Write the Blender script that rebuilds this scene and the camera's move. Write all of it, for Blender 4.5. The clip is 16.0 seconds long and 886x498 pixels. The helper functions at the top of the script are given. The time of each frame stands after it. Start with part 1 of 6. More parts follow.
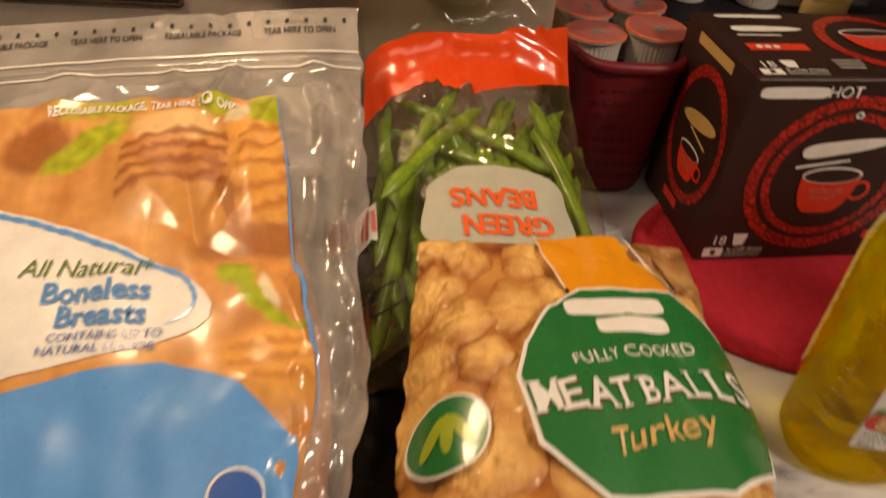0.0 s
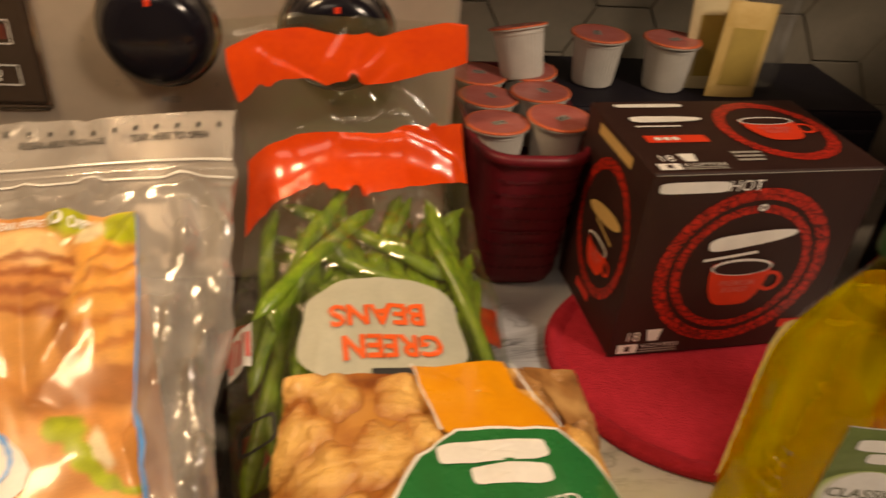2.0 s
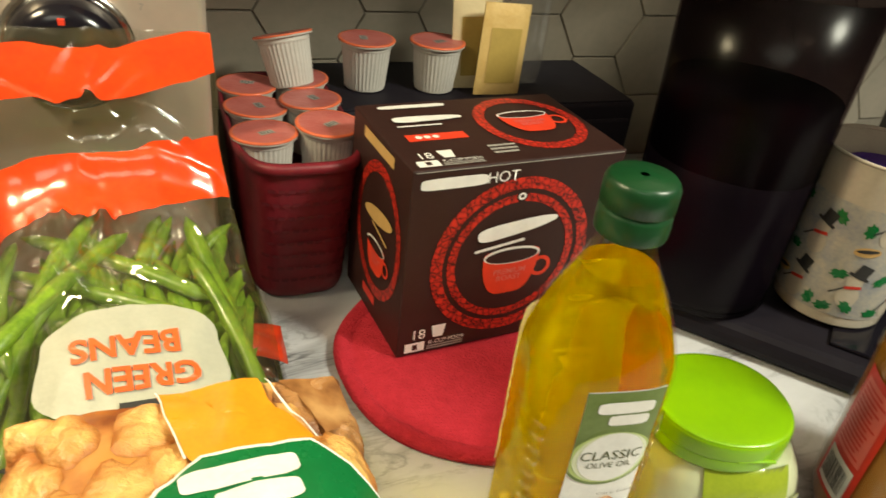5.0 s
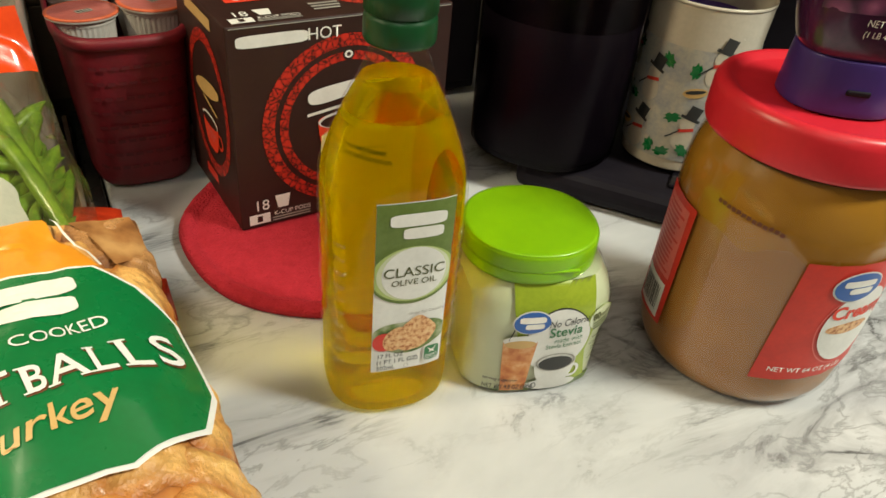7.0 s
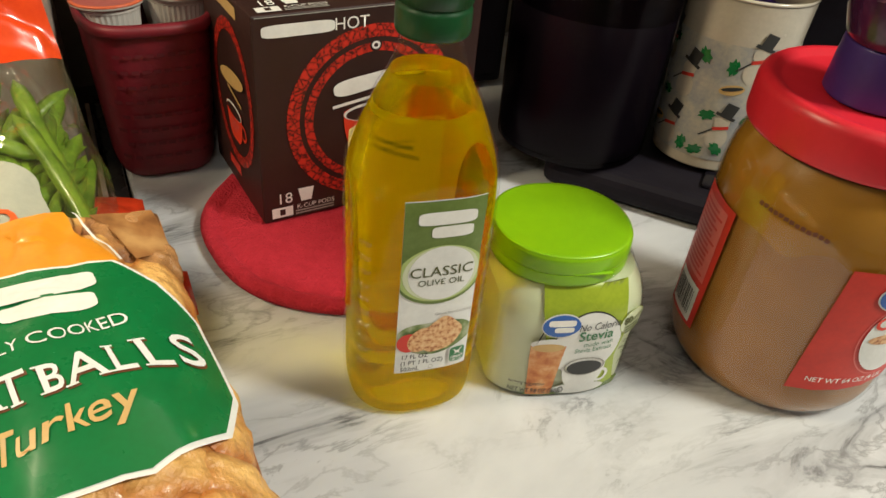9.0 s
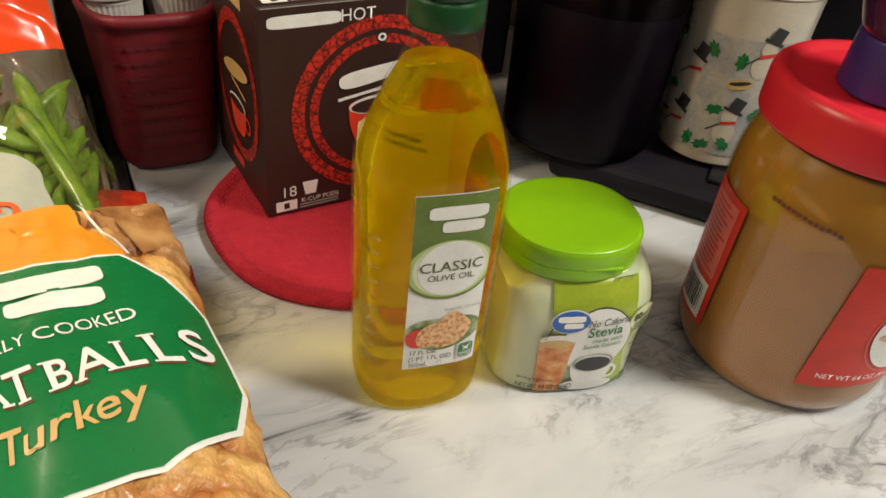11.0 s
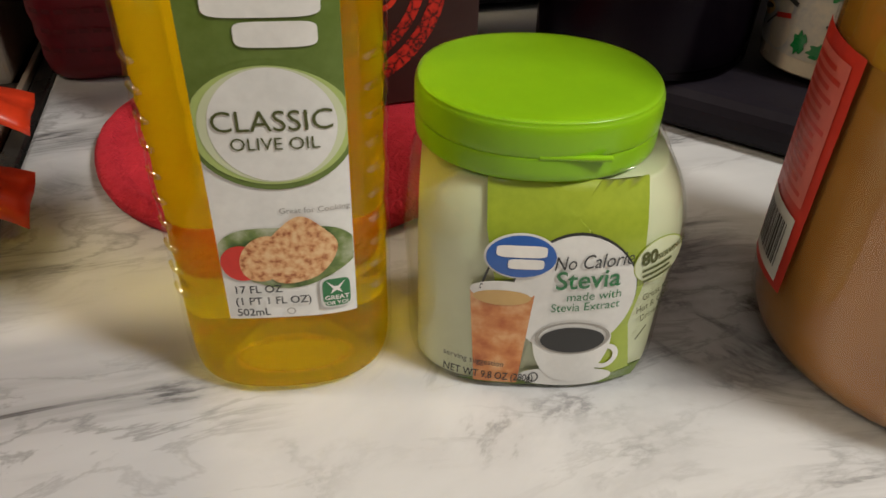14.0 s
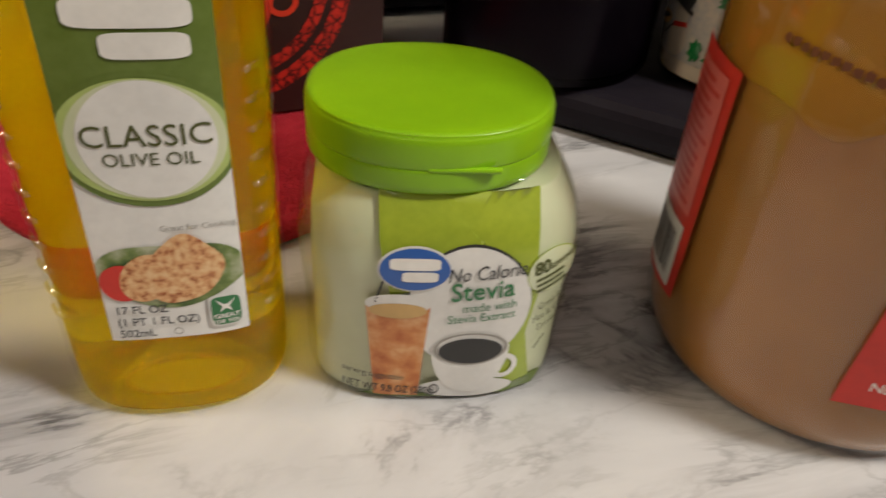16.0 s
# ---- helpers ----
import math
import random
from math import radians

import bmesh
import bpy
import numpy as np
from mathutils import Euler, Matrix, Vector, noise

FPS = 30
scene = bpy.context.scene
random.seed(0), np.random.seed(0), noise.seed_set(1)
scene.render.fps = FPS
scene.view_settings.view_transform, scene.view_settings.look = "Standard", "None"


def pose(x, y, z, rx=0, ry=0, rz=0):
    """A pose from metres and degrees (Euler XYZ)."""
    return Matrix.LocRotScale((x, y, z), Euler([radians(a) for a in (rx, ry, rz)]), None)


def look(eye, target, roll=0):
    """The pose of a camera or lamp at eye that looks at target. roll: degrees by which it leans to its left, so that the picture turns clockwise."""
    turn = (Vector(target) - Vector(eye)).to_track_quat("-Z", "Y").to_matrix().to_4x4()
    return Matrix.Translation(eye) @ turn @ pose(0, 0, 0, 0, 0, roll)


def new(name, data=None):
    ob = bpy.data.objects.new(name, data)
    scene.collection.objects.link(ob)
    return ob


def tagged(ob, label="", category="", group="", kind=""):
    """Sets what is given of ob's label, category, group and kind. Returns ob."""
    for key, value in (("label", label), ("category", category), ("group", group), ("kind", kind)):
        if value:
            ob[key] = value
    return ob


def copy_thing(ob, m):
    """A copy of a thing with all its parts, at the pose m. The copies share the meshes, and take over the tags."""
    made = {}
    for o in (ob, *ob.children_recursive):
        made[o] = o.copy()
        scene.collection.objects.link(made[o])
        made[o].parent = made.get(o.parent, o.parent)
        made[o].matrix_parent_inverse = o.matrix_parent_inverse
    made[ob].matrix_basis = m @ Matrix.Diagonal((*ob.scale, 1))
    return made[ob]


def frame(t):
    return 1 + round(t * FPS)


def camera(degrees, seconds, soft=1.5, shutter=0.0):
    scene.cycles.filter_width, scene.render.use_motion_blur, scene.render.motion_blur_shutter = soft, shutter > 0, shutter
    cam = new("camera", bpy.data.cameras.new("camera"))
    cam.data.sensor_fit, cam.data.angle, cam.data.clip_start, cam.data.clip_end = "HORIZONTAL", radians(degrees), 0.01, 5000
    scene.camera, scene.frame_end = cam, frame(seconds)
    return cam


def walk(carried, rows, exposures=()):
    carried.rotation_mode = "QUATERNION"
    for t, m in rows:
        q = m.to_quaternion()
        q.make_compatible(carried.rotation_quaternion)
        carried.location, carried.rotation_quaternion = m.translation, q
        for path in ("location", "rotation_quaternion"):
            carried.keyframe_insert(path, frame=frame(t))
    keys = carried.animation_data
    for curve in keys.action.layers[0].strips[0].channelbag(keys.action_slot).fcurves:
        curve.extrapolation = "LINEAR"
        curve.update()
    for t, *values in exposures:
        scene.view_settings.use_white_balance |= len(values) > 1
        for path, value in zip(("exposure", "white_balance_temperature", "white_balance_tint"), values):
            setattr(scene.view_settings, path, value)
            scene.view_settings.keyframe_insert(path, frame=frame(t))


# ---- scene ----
cam = camera(62.0, 16.0, shutter=0.5)
PATH = [
    (0, (0.102, 0.043, 0.365), (-0.137, 1.586, -0.884), 4.8),
    (0.5, (0.112, 0.097, 0.358), (-0.207, 1.676, -0.827), 5.0),
    (1, (0.109, 0.099, 0.362), (-0.231, 1.699, -0.789), 4.3),
    (1.5, (0.112, 0.093, 0.365), (-0.175, 1.717, -0.767), 5.1),
    (2, (0.134, 0.097, 0.374), (-0.012, 1.752, -0.739), 5.0),
    (2.5, (0.174, 0.107, 0.388), (0.203, 1.778, -0.711), 5.1),
    (3, (0.172, 0.11, 0.391), (0.264, 1.807, -0.664), 5.8),
    (3.2, (0.167, 0.114, 0.388), (0.247, 1.809, -0.672), 6.1),
    (5.3, (0.185, 0.095, 0.369), (0.53, 1.763, -0.679), 6.8),
    (5.5, (0.199, 0.089, 0.367), (0.585, 1.743, -0.691), 6.5),
    (6, (0.229, 0.073, 0.361), (0.703, 1.672, -0.743), 6.5),
    (6.5, (0.244, 0.056, 0.342), (0.725, 1.615, -0.815), 6.5),
    (7, (0.246, 0.055, 0.335), (0.697, 1.611, -0.838), 5.9),
    (7.5, (0.246, 0.06, 0.333), (0.671, 1.617, -0.847), 6.1),
    (8, (0.245, 0.063, 0.332), (0.649, 1.62, -0.856), 5.9),
    (10.5, (0.24, 0.073, 0.328), (0.646, 1.624, -0.867), 6.2),
    (11, (0.238, 0.073, 0.327), (0.65, 1.615, -0.879), 6.5),
    (11.5, (0.26, 0.075, 0.302), (0.705, 1.578, -0.941), 6.6),
    (12, (0.277, 0.089, 0.28), (0.663, 1.636, -0.927), 5.7),
    (12.5, (0.293, 0.105, 0.25), (0.331, 1.738, -0.905), 0.6),
    (13, (0.332, 0.132, 0.213), (0.416, 1.767, -0.936), 2.3),
    (13.5, (0.35, 0.149, 0.201), (0.388, 1.779, -0.958), 1.7),
    (14, (0.358, 0.162, 0.193), (0.405, 1.788, -0.971), 1.7),
    (14.5, (0.362, 0.164, 0.191), (0.417, 1.796, -0.964), 1.8),
    (15, (0.363, 0.167, 0.189), (0.416, 1.8, -0.964), 1.6),
    (15.5, (0.365, 0.169, 0.19), (0.441, 1.797, -0.968), 1.9),
    (16, (0.369, 0.166, 0.195), (0.609, 1.782, -0.959), 4.5),
]
EXPOSURES = [(0.0, -0.75, 8000, 18), (0.6, -0.66, 8100, 18), (1.6, -0.62, 8600, 17), (2.1, -0.55, 8400, 16), (2.6, -0.12, 7800, 9), (3.0, 0.12, 7500, 4), (3.2, 0.16, 7400, 3), (5.5, 0.32, 6500, -6), (6.2, 0.28, 6400, -6), (7.0, 0.03, 6300, -5), (11.0, -0.08, 6200, 3), (13.0, -0.22, 6100, 5), (16.0, -0.3, 6300, 9)]
walk(cam, [(t, look(eye, target, roll)) for t, eye, target, roll in PATH], EXPOSURES)

# ---- world, lamps, exposure ----
world = bpy.data.worlds.new("world")
scene.world = world
world.use_nodes = True
world.node_tree.nodes["Background"].inputs[0].default_value = (1.0, 0.86, 0.7, 1)
world.node_tree.nodes["Background"].inputs[1].default_value = 0.05


def lamp(name, eye, target, size, watts, colour):
    d = bpy.data.lights.new(name, "AREA")
    d.shape, d.size, d.energy, d.color = "DISK", size, watts, colour
    ob = new(name, d)
    ob.matrix_world = look(eye, target)
    return ob


lamp("ceiling_lamp_light", (1.30, -0.12, 1.28), (0.3, 0.4, 0.0), 0.32, 29, (1.0, 0.91, 0.80))
# wide fill added from the front to brighten labels; no such fixture is known
lamp("added_fill_light", (0.0, -0.85, 1.44), (0.2, 0.3, 0.0), 0.80, 6, (1.0, 0.91, 0.80))
lamp("hood_lamp_light", (-0.30, 0.34, 0.70), (0.0, 0.40, 0.0), 0.16, 5.0, (1.0, 0.78, 0.52))

# ---- room axes: p along the wall, q towards it ----
TURN_DEG = 14.48
CT, ST = math.cos(radians(TURN_DEG)), math.sin(radians(TURN_DEG))


def W(p, q, z=0.0):
    """World place of room coordinates."""
    return Vector((p * CT - q * ST, p * ST + q * CT, z))


def at_room(p, q, z=0.0, turn=0.0):
    return pose(*W(p, q, z), 0, 0, TURN_DEG + turn)


# ---- materials ----
MATS = {}


def lin(c):
    return tuple((v / 12.92 if v <= 0.04045 else ((v + 0.055) / 1.055) ** 2.4) for v in c)


def mat(name, c1, c2=None, rough=0.5, scale=60.0, metal=0.0, bump=0.0, bscale=None, spec=0.5, coat=0.0, fine=6.0, sss=0.0):
    """A painted, paper or plastic surface: two scales of colour noise, roughness noise and fine relief."""
    if name in MATS:
        return MATS[name]
    m = bpy.data.materials.new(name)
    m.use_nodes = True
    nt = m.node_tree
    b = nt.nodes["Principled BSDF"]
    c2 = c2 or tuple(v * 0.88 for v in c1)
    tc = nt.nodes.new("ShaderNodeTexCoord")
    n1 = nt.nodes.new("ShaderNodeTexNoise")
    n1.inputs["Scale"].default_value, n1.inputs["Detail"].default_value = scale, 6
    n2 = nt.nodes.new("ShaderNodeTexNoise")
    n2.inputs["Scale"].default_value, n2.inputs["Detail"].default_value = scale * fine, 3
    for n in (n1, n2):
        nt.links.new(tc.outputs["Object"], n.inputs["Vector"])
    mx = nt.nodes.new("ShaderNodeMath")
    mx.operation = "MULTIPLY_ADD"
    mx.inputs[1].default_value = 0.65
    nt.links.new(n1.outputs["Fac"], mx.inputs[0])
    m2 = nt.nodes.new("ShaderNodeMath")
    m2.operation = "MULTIPLY"
    m2.inputs[1].default_value = 0.35
    nt.links.new(n2.outputs["Fac"], m2.inputs[0])
    nt.links.new(m2.outputs[0], mx.inputs[2])
    r = nt.nodes.new("ShaderNodeValToRGB")
    r.color_ramp.elements[0].position, r.color_ramp.elements[1].position = 0.36, 0.64
    r.color_ramp.elements[0].color, r.color_ramp.elements[1].color = (*c1, 1), (*c2, 1)
    nt.links.new(mx.outputs[0], r.inputs[0])
    nt.links.new(r.outputs[0], b.inputs["Base Color"])
    rr = nt.nodes.new("ShaderNodeMapRange")
    rr.inputs[3].default_value, rr.inputs[4].default_value = max(rough - 0.07, 0.02), min(rough + 0.07, 1)
    nt.links.new(n1.outputs["Fac"], rr.inputs[0])
    nt.links.new(rr.outputs[0], b.inputs["Roughness"])
    b.inputs["Metallic"].default_value = metal
    b.inputs["Specular IOR Level"].default_value = spec
    b.inputs["Coat Weight"].default_value = coat
    b.inputs["Coat Roughness"].default_value = 0.08
    if sss:
        b.inputs["Subsurface Weight"].default_value = sss
        b.inputs["Subsurface Radius"].default_value = (0.006, 0.004, 0.002)
    if bump:
        nb = nt.nodes.new("ShaderNodeTexNoise")
        nb.inputs["Scale"].default_value, nb.inputs["Detail"].default_value = bscale or scale * 4, 5
        nt.links.new(tc.outputs["Object"], nb.inputs["Vector"])
        bp = nt.nodes.new("ShaderNodeBump")
        bp.inputs["Strength"].default_value, bp.inputs["Distance"].default_value = bump, 0.004
        nt.links.new(nb.outputs["Fac"], bp.inputs["Height"])
        nt.links.new(bp.outputs[0], b.inputs["Normal"])
    MATS[name] = m
    return m


def film(name, gloss=0.10, rough=0.08, tint=(1, 1, 1), bump=0.5, bscale=60.0, milk=0.0, milk_col=(0.8, 0.8, 0.8), edge=0.5):
    """Clear plastic film or thin clear plastic: mostly seen through, with sharp gloss and a little milkiness."""
    m = bpy.data.materials.new(name)
    m.use_nodes = True
    nt = m.node_tree
    nt.nodes.remove(nt.nodes["Principled BSDF"])
    out = nt.nodes["Material Output"]
    tr = nt.nodes.new("ShaderNodeBsdfTransparent")
    tr.inputs[0].default_value = (*tint, 1)
    gl = nt.nodes.new("ShaderNodeBsdfGlossy")
    gl.inputs["Roughness"].default_value = rough
    fr = nt.nodes.new("ShaderNodeLayerWeight")
    fr.inputs["Blend"].default_value = 0.5
    pw = nt.nodes.new("ShaderNodeMath")
    pw.operation = "POWER"
    pw.inputs[1].default_value = 3.5
    nt.links.new(fr.outputs["Facing"], pw.inputs[0])
    ad = nt.nodes.new("ShaderNodeMath")
    ad.operation = "MULTIPLY_ADD"
    ad.use_clamp = True
    ad.inputs[1].default_value = edge
    ad.inputs[2].default_value = gloss + 0.03
    nt.links.new(pw.outputs[0], ad.inputs[0])
    mix = nt.nodes.new("ShaderNodeMixShader")
    nt.links.new(ad.outputs[0], mix.inputs[0])
    base = tr
    tc = nt.nodes.new("ShaderNodeTexCoord")
    if milk:
        df = nt.nodes.new("ShaderNodeBsdfDiffuse")
        df.inputs[0].default_value = (*milk_col, 1)
        nz = nt.nodes.new("ShaderNodeTexNoise")
        nz.inputs["Scale"].default_value = 25
        nt.links.new(tc.outputs["Object"], nz.inputs["Vector"])
        mr = nt.nodes.new("ShaderNodeMapRange")
        mr.inputs[1].default_value, mr.inputs[2].default_value = 0.3, 0.7
        mr.inputs[3].default_value, mr.inputs[4].default_value = milk * 0.5, milk * 1.4
        nt.links.new(nz.outputs["Fac"], mr.inputs[0])
        mk = nt.nodes.new("ShaderNodeMixShader")
        nt.links.new(mr.outputs[0], mk.inputs[0])
        nt.links.new(tr.outputs[0], mk.inputs[1])
        nt.links.new(df.outputs[0], mk.inputs[2])
        base = mk
    nt.links.new(base.outputs[0], mix.inputs[1])
    nt.links.new(gl.outputs[0], mix.inputs[2])
    nt.links.new(mix.outputs[0], out.inputs[0])
    if bump:
        nb = nt.nodes.new("ShaderNodeTexNoise")
        nb.inputs["Scale"].default_value, nb.inputs["Detail"].default_value = bscale, 1
        nt.links.new(tc.outputs["Object"], nb.inputs["Vector"])
        bp = nt.nodes.new("ShaderNodeBump")
        bp.inputs["Strength"].default_value, bp.inputs["Distance"].default_value = bump, 0.01
        nt.links.new(nb.outputs["Fac"], bp.inputs["Height"])
        nt.links.new(bp.outputs[0], gl.inputs["Normal"])
        nt.links.new(bp.outputs[0], fr.inputs["Normal"])
    MATS[name] = m
    return m


def liquid(name, through_col, body_col):
    """Tinted liquid: tinted light through it, and matt colour added as its inner brightness."""
    m = bpy.data.materials.new(name)
    m.use_nodes = True
    nt = m.node_tree
    nt.nodes.remove(nt.nodes["Principled BSDF"])

    def node(kind, col, rough=None):
        n = nt.nodes.new(kind)
        n.inputs[0].default_value = (*col, 1)
        if rough is not None:
            n.inputs["Roughness"].default_value = rough
        return n

    def mixed(fac, a, b):
        n = nt.nodes.new("ShaderNodeMixShader")
        n.inputs[0].default_value = fac
        nt.links.new(a.outputs[0], n.inputs[1])
        nt.links.new(b.outputs[0], n.inputs[2])
        return n
    clear = node("ShaderNodeBsdfTransparent", through_col)
    bend = node("ShaderNodeBsdfGlass", through_col, 0.02)
    bend.inputs["IOR"].default_value = 1.44
    # diffuse and translucent colour in place of light that clear oil gathers
    brightener = mixed(0.5, node("ShaderNodeBsdfDiffuse", body_col), node("ShaderNodeBsdfTranslucent", body_col))
    nt.links.new(mixed(0.08, mixed(0.70, clear, bend), brightener).outputs[0], nt.nodes["Material Output"].inputs[0])
    MATS[name] = m
    return m


def lit_paper(name, col):
    """Thin paper that lets light through from behind."""
    m = bpy.data.materials.new(name)
    m.use_nodes = True
    nt = m.node_tree
    nt.nodes.remove(nt.nodes["Principled BSDF"])
    nz = nt.nodes.new("ShaderNodeTexNoise")
    nz.inputs["Scale"].default_value = 300
    mr = nt.nodes.new("ShaderNodeMapRange")
    mr.inputs[3].default_value, mr.inputs[4].default_value = 0.40, 0.55
    nt.links.new(nz.outputs["Fac"], mr.inputs[0])
    mx = nt.nodes.new("ShaderNodeMixShader")
    nt.links.new(mr.outputs[0], mx.inputs[0])
    for k, kind in enumerate(("ShaderNodeBsdfDiffuse", "ShaderNodeBsdfTranslucent")):
        n = nt.nodes.new(kind)
        n.inputs[0].default_value = (*col, 1)
        nt.links.new(n.outputs[0], mx.inputs[1 + k])
    nt.links.new(mx.outputs[0], nt.nodes["Material Output"].inputs[0])
    MATS[name] = m
    return m


def ramp_mat(name, kind, scale, stops, rough=0.35, coat=0.3, warp=0.0, bump=0.0):
    """A printed picture: blotches of colour from cells ('cells') or clouds ('clouds')."""
    m = bpy.data.materials.new(name)
    m.use_nodes = True
    nt = m.node_tree
    b = nt.nodes["Principled BSDF"]
    tc = nt.nodes.new("ShaderNodeTexCoord")
    vec = tc.outputs["Object"]
    nz = nt.nodes.new("ShaderNodeTexNoise")
    nz.inputs["Scale"].default_value, nz.inputs["Detail"].default_value = scale * (3.2 if kind == "packed" else 1.3), 8
    nt.links.new(vec, nz.inputs["Vector"])
    if warp:
        mxv = nt.nodes.new("ShaderNodeMix")
        mxv.data_type = "VECTOR"
        mxv.inputs["Factor"].default_value = warp
        nt.links.new(vec, mxv.inputs["A"])
        nt.links.new(nz.outputs["Color"], mxv.inputs["B"])
        vec = mxv.outputs["Result"]
    if kind in ("cells", "packed"):
        t = nt.nodes.new("ShaderNodeTexVoronoi")
        t.feature = "SMOOTH_F1" if kind == "cells" else "DISTANCE_TO_EDGE"
        t.inputs["Scale"].default_value = scale
        if kind == "cells":
            t.inputs["Smoothness"].default_value = 0.25
        nt.links.new(vec, t.inputs["Vector"])
        add = nt.nodes.new("ShaderNodeMath")
        add.operation = "MULTIPLY_ADD"
        add.inputs[1].default_value = 0.55
        nt.links.new(nz.outputs["Fac"], add.inputs[0])
        nt.links.new(t.outputs["Distance"], add.inputs[2])
        fac = add.outputs[0]
    else:
        t = nt.nodes.new("ShaderNodeTexNoise")
        t.inputs["Scale"].default_value, t.inputs["Detail"].default_value = scale, 8
        nt.links.new(vec, t.inputs["Vector"])
        fac = t.outputs["Fac"]
    r = nt.nodes.new("ShaderNodeValToRGB")
    els = r.color_ramp.elements
    els[0].position, els[0].color = stops[0][0], (*stops[0][1], 1)
    els[1].position, els[1].color = stops[-1][0], (*stops[-1][1], 1)
    for pos, col in stops[1:-1]:
        e = els.new(pos)
        e.color = (*col, 1)
    nt.links.new(fac, r.inputs[0])
    nt.links.new(r.outputs[0], b.inputs["Base Color"])
    b.inputs["Roughness"].default_value = rough
    b.inputs["Coat Weight"].default_value = coat
    b.inputs["Coat Roughness"].default_value = 0.1
    if bump:
        bp = nt.nodes.new("ShaderNodeBump")
        bp.inputs["Strength"].default_value, bp.inputs["Distance"].default_value = bump, 0.004
        nt.links.new(fac, bp.inputs["Height"])
        nt.links.new(bp.outputs[0], b.inputs["Normal"])
    MATS[name] = m
    return m


def marble(name):
    """Printed marble: white ground, soft grey clouds, and broken dark streaks that run aslant in bands."""
    m = bpy.data.materials.new(name)
    m.use_nodes = True
    nt = m.node_tree
    b = nt.nodes["Principled BSDF"]
    tc = nt.nodes.new("ShaderNodeTexCoord")
    mp = nt.nodes.new("ShaderNodeMapping")
    mp.inputs["Rotation"].default_value = (0, 0, radians(-34))
    mp.inputs["Scale"].default_value = (0.62, 1.5, 1.0)
    nt.links.new(tc.outputs["Object"], mp.inputs["Vector"])

    def noise_tex(scale, detail, dist=0.0, rough=0.5):
        n = nt.nodes.new("ShaderNodeTexNoise")
        n.inputs["Scale"].default_value, n.inputs["Detail"].default_value, n.inputs["Distortion"].default_value = scale, detail, dist
        n.inputs["Roughness"].default_value = rough
        nt.links.new(mp.outputs[0], n.inputs["Vector"])
        return n.outputs["Fac"]

    def ranged(x, lo, hi, a=0.0, c=1.0):
        r = nt.nodes.new("ShaderNodeMapRange")
        for k, v in enumerate((lo, hi, a, c)):
            r.inputs[1 + k].default_value = v
        nt.links.new(x, r.inputs[0])
        return r.outputs[0]

    def op(kind, x, y):
        n = nt.nodes.new("ShaderNodeMath")
        n.operation = kind
        for k, v in enumerate((x, y)):
            if isinstance(v, float):
                n.inputs[k].default_value = v
            else:
                nt.links.new(v, n.inputs[k])
        return n.outputs[0]

    def ridge(x, width):
        return ranged(op("ABSOLUTE", op("SUBTRACT", x, 0.5), 0.0), 0.0, width, 1.0, 0.0)

    band = noise_tex(6.5, 2, 0.3)
    gate = ranged(band, 0.42, 0.60)
    line = noise_tex(8.5, 12, 0.9, 0.62)
    hair = noise_tex(24, 10, 0.6, 0.6)
    broken = ranged(noise_tex(38, 4), 0.40, 0.62)
    r = nt.nodes.new("ShaderNodeValToRGB")
    r.color_ramp.elements[0].position, r.color_ramp.elements[1].position = 0.38, 0.68
    r.color_ramp.elements[0].color, r.color_ramp.elements[1].color = (0.61, 0.615, 0.63, 1), (0.46, 0.465, 0.485, 1)
    nt.links.new(noise_tex(9, 8, 0.5), r.inputs[0])
    col = r.outputs[0]
    streak = op("MULTIPLY", op("MULTIPLY", ridge(line, 0.020), gate), broken)
    feather = op("MULTIPLY", op("MULTIPLY", ridge(line, 0.085), gate), 0.62)
    fine = op("MULTIPLY", op("MULTIPLY", ridge(hair, 0.030), gate), 0.60)
    for v, dark in ((feather, (0.25, 0.25, 0.26)), (fine, (0.20, 0.20, 0.205)), (streak, (0.07, 0.068, 0.07))):
        mx = nt.nodes.new("ShaderNodeMix")
        mx.data_type = "RGBA"
        nt.links.new(v, mx.inputs["Factor"])
        nt.links.new(col, mx.inputs["A"])
        mx.inputs["B"].default_value = (*dark, 1)
        col = mx.outputs["Result"]
    nt.links.new(col, b.inputs["Base Color"])
    b.inputs["Roughness"].default_value = 0.34
    b.inputs["Specular IOR Level"].default_value = 0.4
    bp = nt.nodes.new("ShaderNodeBump")
    bp.inputs["Strength"].default_value, bp.inputs["Distance"].default_value = 0.05, 0.002
    nt.links.new(noise_tex(220, 4), bp.inputs["Height"])
    nt.links.new(bp.outputs[0], b.inputs["Normal"])
    MATS[name] = m
    return m


